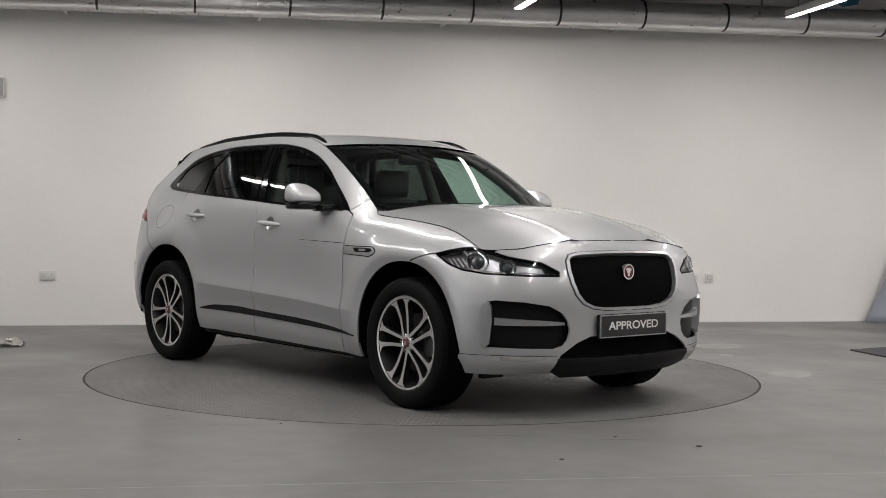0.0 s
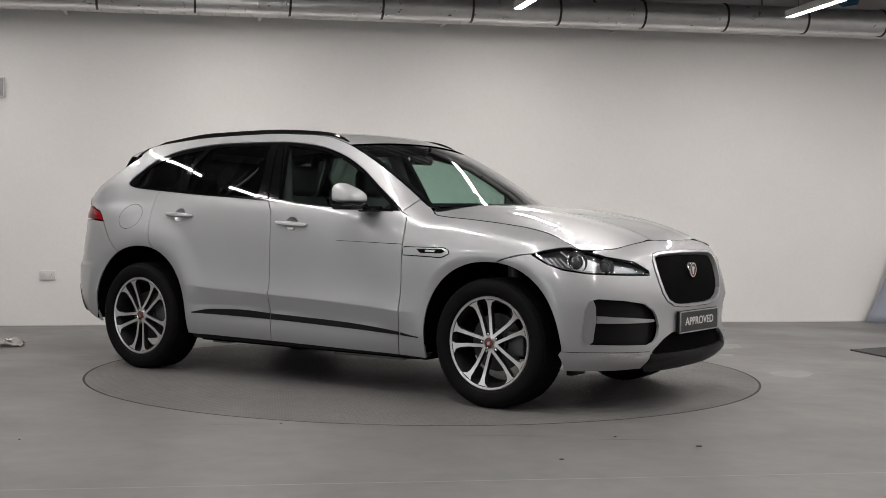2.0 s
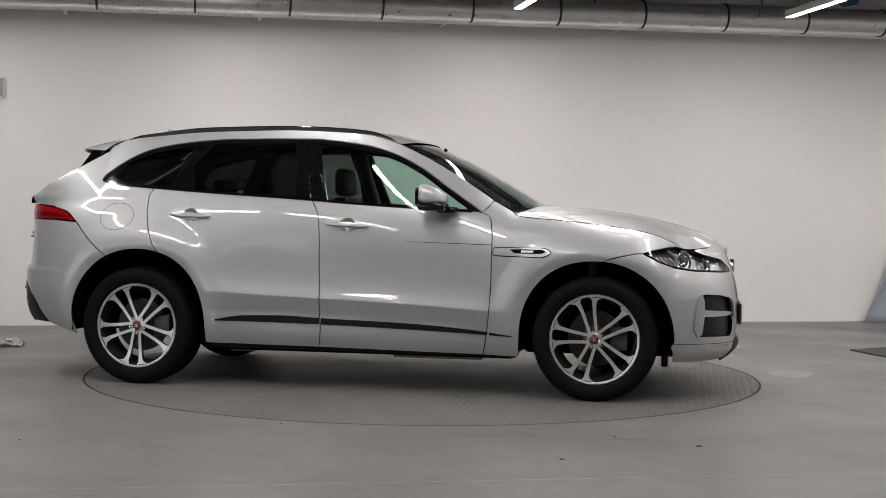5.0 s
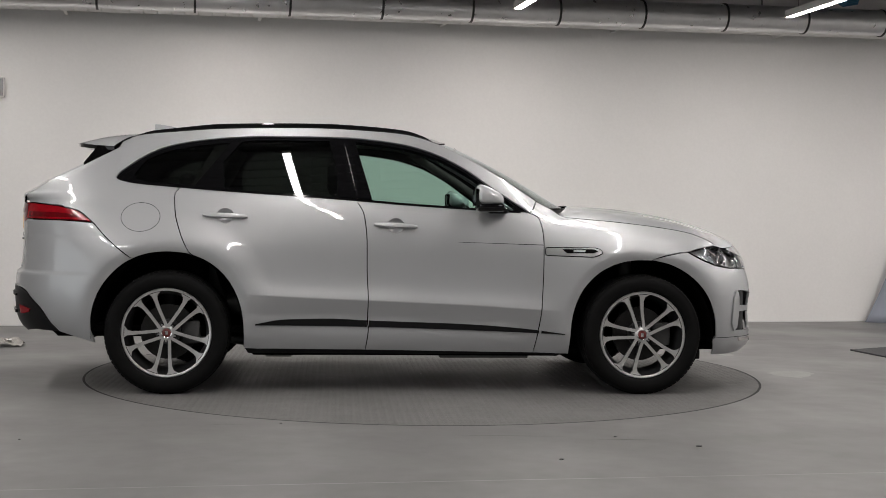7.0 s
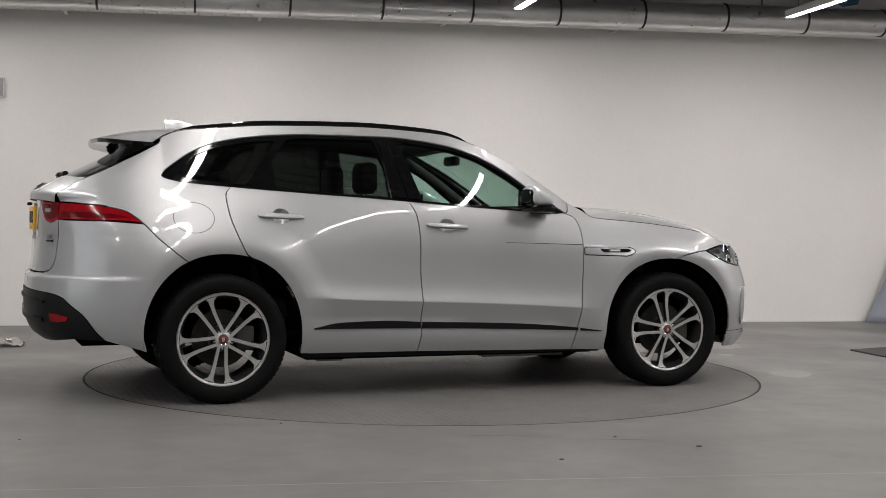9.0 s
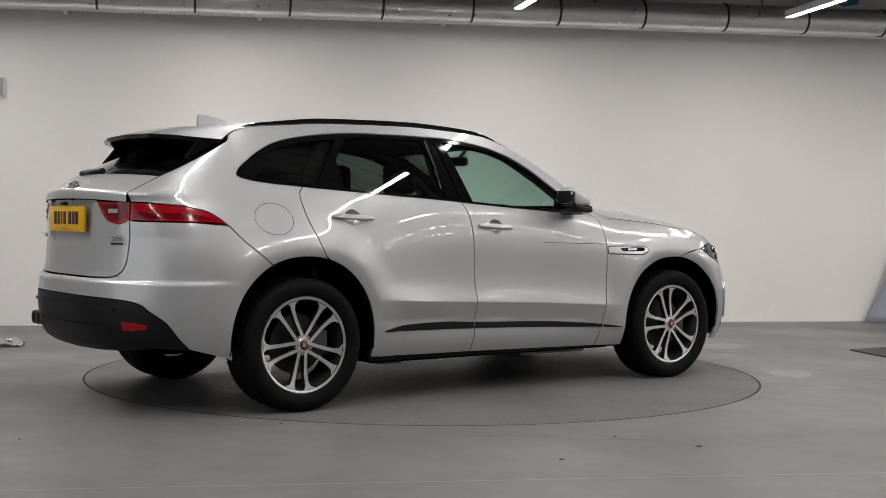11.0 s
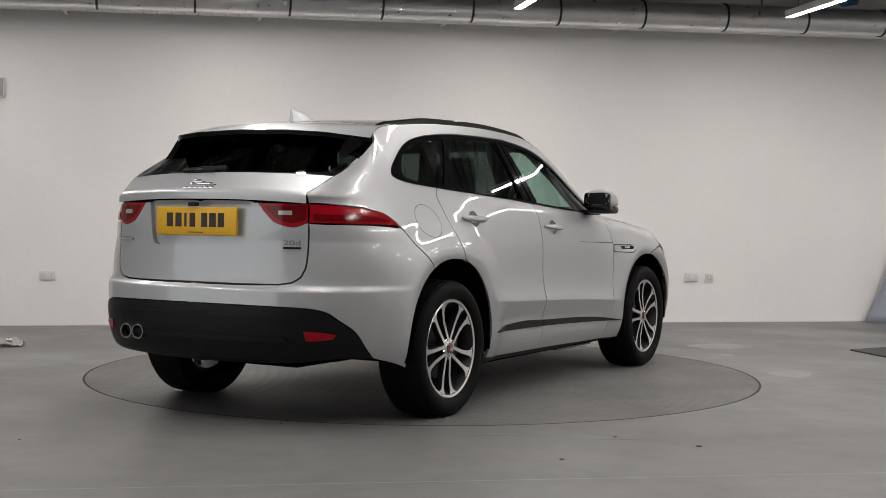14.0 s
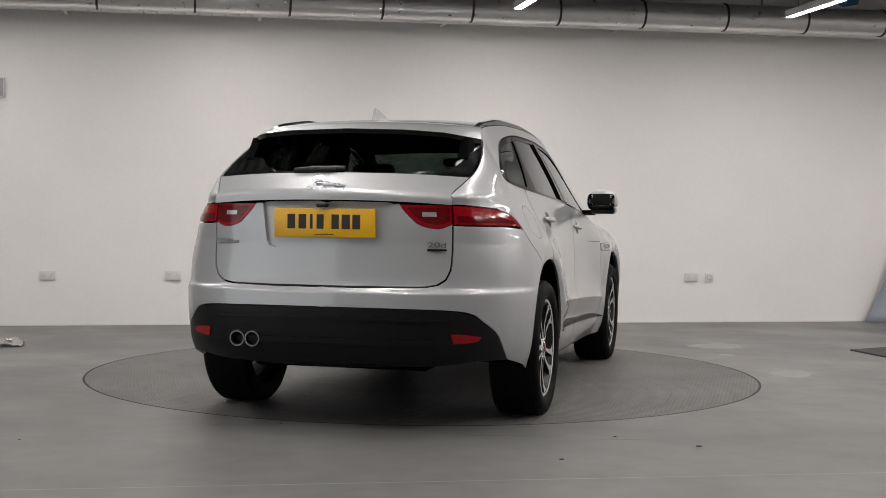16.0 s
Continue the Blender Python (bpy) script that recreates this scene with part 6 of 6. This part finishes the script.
def build_wheels():
    for turn, x, z in ((103, 1.437, .366), (264.5, -1.437, .366)):
        w = build_wheel(turn)
        w.matrix_basis = Matrix.Translation((x, -.922, z))
        copy_thing(w, Matrix.Translation((x, .922, z)) @ Matrix.Rotation(math.pi, 4, "Z"))
    # black liners inside the arches
    for cx, cz, a, b in ARCHES:
        for s in (-1, 1):
            bm = bmesh.new()
            rows = []
            for k in range(25):
                t = radians(-4 + 188 * k / 24)
                rows.append([bm.verts.new((cx + (a + .004) * math.cos(t), s * y, cz + (b + .002) * math.sin(t))) for y in (.925, .70, .50)])
            for r0, r1 in zip(rows, rows[1:]):
                for j in range(2):
                    bm.faces.new((r0[j], r1[j], r1[j + 1], r0[j + 1]))
            c = bm.verts.new((cx, s * .50, cz))
            for r0, r1 in zip(rows, rows[1:]):
                bm.faces.new((r0[2], r1[2], c))
            part("arch_liner", bm, LINING, CAR, "black wheel-arch liner", 60)
            bm = bmesh.new()
            tube_along(bm, [(cx - .02, s * .60, cz + .02), (cx - .04, s * .58, cz + .46)], .045, 12)
            tube_along(bm, [(cx + .10, s * .30, .30), (cx, s * .72, .34)], .022, 8)
            part("suspension_strut", bm, DARK_STEEL, CAR, "dark suspension strut", 40)


def build_underbody():
    bm = bmesh.new()
    box(bm, -.95, .95, -.84, .84, .225, .30, .02)
    box(bm, .95, 2.10, -.48, .48, .23, .42, .03)
    box(bm, -2.2, -.95, -.48, .48, .30, .42, .03)
    part("floor_pan", bm, LINING, CAR, "black underbody")
    for x0, x1, y0, y1, z0 in ((-.86, -.70, -.80, -.70, .212), (.2, .75, -.80, -.70, .208), (-.9, -.4, .70, .80, .212)):
        bm = bmesh.new()
        box(bm, x0, x1, y0, y1, z0, .235, .004)
        part("jacking_rail", bm, DARK_STEEL, CAR)
    skin_loop = [(-.985, .274), (-.6, .266), (0, .260), (.4, .254), (.769, .250), (.984, .246), (.96, .228), (0, .228), (-.96, .232)]
    skin("sill_underside", [skin_loop], SATIN_BLACK, CAR, "black sill underside", off=-0.02, flange=0.05, gap=0.0, step=0.05)
    for y0, y1 in ((-.72, -.56), (.56, .72)):
        bm = bmesh.new()
        box(bm, 1.82, 1.86, y0, y1, .195, .26, .008, seg=2)
        part("air_deflector", bm, SATIN_BLACK, CAR, "black rubber air deflector")
    bm = bmesh.new()
    tube_along(bm, [(.9, .1, .22), (-1.0, .15, .21), (-1.5, .3, .27), (-2.1, .42, .44)], .035, 12)
    part("exhaust_pipe", bm, DARK_STEEL, CAR, "dull exhaust pipe", 50)


def seat(bm, x, y, w, back_h, head=True):
    box(bm, x - .26, x + .26, y - w, y + w, .42, .58, .06, seg=3)
    rows = []
    for i in range(9):
        t = i / 8
        cx, cz = x - .24 - .20 * t, .52 + back_h * t
        hw = w * (1 - .22 * t * t)
        d = .085 - .03 * t
        rows.append([bm.verts.new(q) for q in ((cx + d * .4, y - hw, cz), (cx + d, y - hw * .6, cz), (cx + d, y + hw * .6, cz), (cx + d * .4, y + hw, cz), (cx - d, y + hw * .8, cz), (cx - d, y - hw * .8, cz))])
    for r0, r1 in zip(rows, rows[1:]):
        for k in range(6):
            bm.faces.new((r0[k], r0[(k + 1) % 6], r1[(k + 1) % 6], r1[k]))
    bm.faces.new(rows[-1])
    if head:
        hx, hz = x - .47, .52 + back_h + .11
        box(bm, hx - .05, hx + .055, y - .14, y + .14, hz - .10, hz + .10, .045, seg=3)
        tube_along(bm, [(hx, y - .05, hz - .15), (hx, y - .05, hz - .05)], .007, 6)
        tube_along(bm, [(hx, y + .05, hz - .15), (hx, y + .05, hz - .05)], .007, 6)
    bmesh.ops.recalc_face_normals(bm, faces=bm.faces)
    return bm


def build_cabin():
    for y in (-.38, .38):
        part("front_seat", seat(bmesh.new(), .02, y, .25, .68), SEAT_CLOTH, CAR, "dark leather front seat", 50)
    for y in (-.42, 0, .42):
        part("rear_seat", seat(bmesh.new(), -.90, y, .215, .60, y != 0), SEAT_CLOTH, CAR, "dark leather rear seat", 50)
    # dashboard
    bm = bmesh.new()
    rows = []
    for i in range(13):
        y = -.74 + 1.48 * i / 12
        hump = .035 * math.exp(-((y + .38) / .2) ** 2)
        rows.append([bm.verts.new(q) for q in ((.92, y, 1.07), (.72, y, 1.105), (.50, y, 1.075 + hump), (.44, y, 1.01 + hump), (.50, y, .80), (.60, y, .52))])
    for r0, r1 in zip(rows, rows[1:]):
        for k in range(5):
            bm.faces.new((r0[k], r0[k + 1], r1[k + 1], r1[k]))
    part("dashboard", bm, SATIN_BLACK, CAR, "black dashboard", 50)
    bm = bmesh.new()
    rim = [(.30 + .08 * math.sin(t), -.38 + .185 * math.cos(t), .985 + .165 * math.sin(t) * 1.0) for t in (2 * math.pi * k / 32 for k in range(33))]
    tube_along(bm, rim, .015, 8, cap=False)
    tube_along(bm, [(.30, -.55, .985), (.33, -.38, .97), (.30, -.21, .985)], .02, 8)
    tube_along(bm, [(.33, -.38, .97), (.50, -.38, .93)], .035, 10)
    part("steering_wheel", bm, SATIN_BLACK, CAR, "black steering wheel", 50)
    bm = bmesh.new()
    box(bm, .26, .31, -.11, .11, 1.42, 1.485, .02, seg=2)
    tube_along(bm, [(.29, 0, 1.46), (.36, 0, 1.53)], .012, 8)
    part("rear_view_mirror", bm, SATIN_BLACK, CAR, "black rear-view mirror", 45)
    # cabin side cards, load floor, pillars and parcel shelf
    bm = bmesh.new()
    box(bm, -1.9, .95, -.80, .80, .36, .40)
    box(bm, -2.15, -1.22, -.66, .66, .60, 1.10, .03)
    box(bm, .88, .94, -.70, .70, .40, 1.06)
    box(bm, -.1, .55, -.11, .11, .40, .78, .03)
    part("cabin_floor", bm, LINING, CAR, "dark cabin floor and load cover")
    for s in (-1, 1):
        bm = bmesh.new()
        tube_along(bm, [(-.30, s * .70, 1.12), (-.40, s * .60, 1.53)], .045, 8)
        tube_along(bm, [(-1.30, s * .68, 1.20), (-1.12, s * .59, 1.52)], .05, 8)
        part("pillar_lining", bm, HEADLINER, CAR, "dark grey pillar lining", 60)
        bm = bmesh.new()
        tube_along(bm, [(.76, s * .72, 1.10), (.42, s * .66, 1.33), (.08, s * .60, 1.53)], .03, 8)
        part("pillar_lining", bm, HEADLINER, CAR, "dark grey pillar lining", 60)


DOORS, FRONTS = build_flanks()
build_glass()
build_top()
build_rails()
build_front()
build_headlamps()
build_rear()
build_details(DOORS, FRONTS)
build_wheels()
build_underbody()
build_cabin()


# ---------------------------------------------------------------- what moves
SPIN = [(0, -51.62), (0.5, -47.65), (1, -43.66), (2, -35.69), (3, -27.76), (4, -19.84), (5.25, -9.90), (6.5, 0.07), (7, 4.04), (8, 11.98), (9, 19.91),
        (10.25, 29.75), (11.5, 39.58), (12, 43.53), (12.5, 47.47), (13, 51.39), (13.5, 55.27), (14, 59.12), (14.5, 62.95), (15, 66.78), (15.5, 70.66), (16, 74.60)]


def motions():
    """Car and turntable turn together about the turntable's centre."""
    walk(CAR, [(t, pose(0, 0, 0.001, 0, 0, a) @ Matrix.Translation((-0.1738, -0.2053, 0))) for t, a in SPIN])
    walk(TURNTABLE, [(t, pose(0, 0, 0, 0, 0, a)) for t, a in SPIN])


motions()
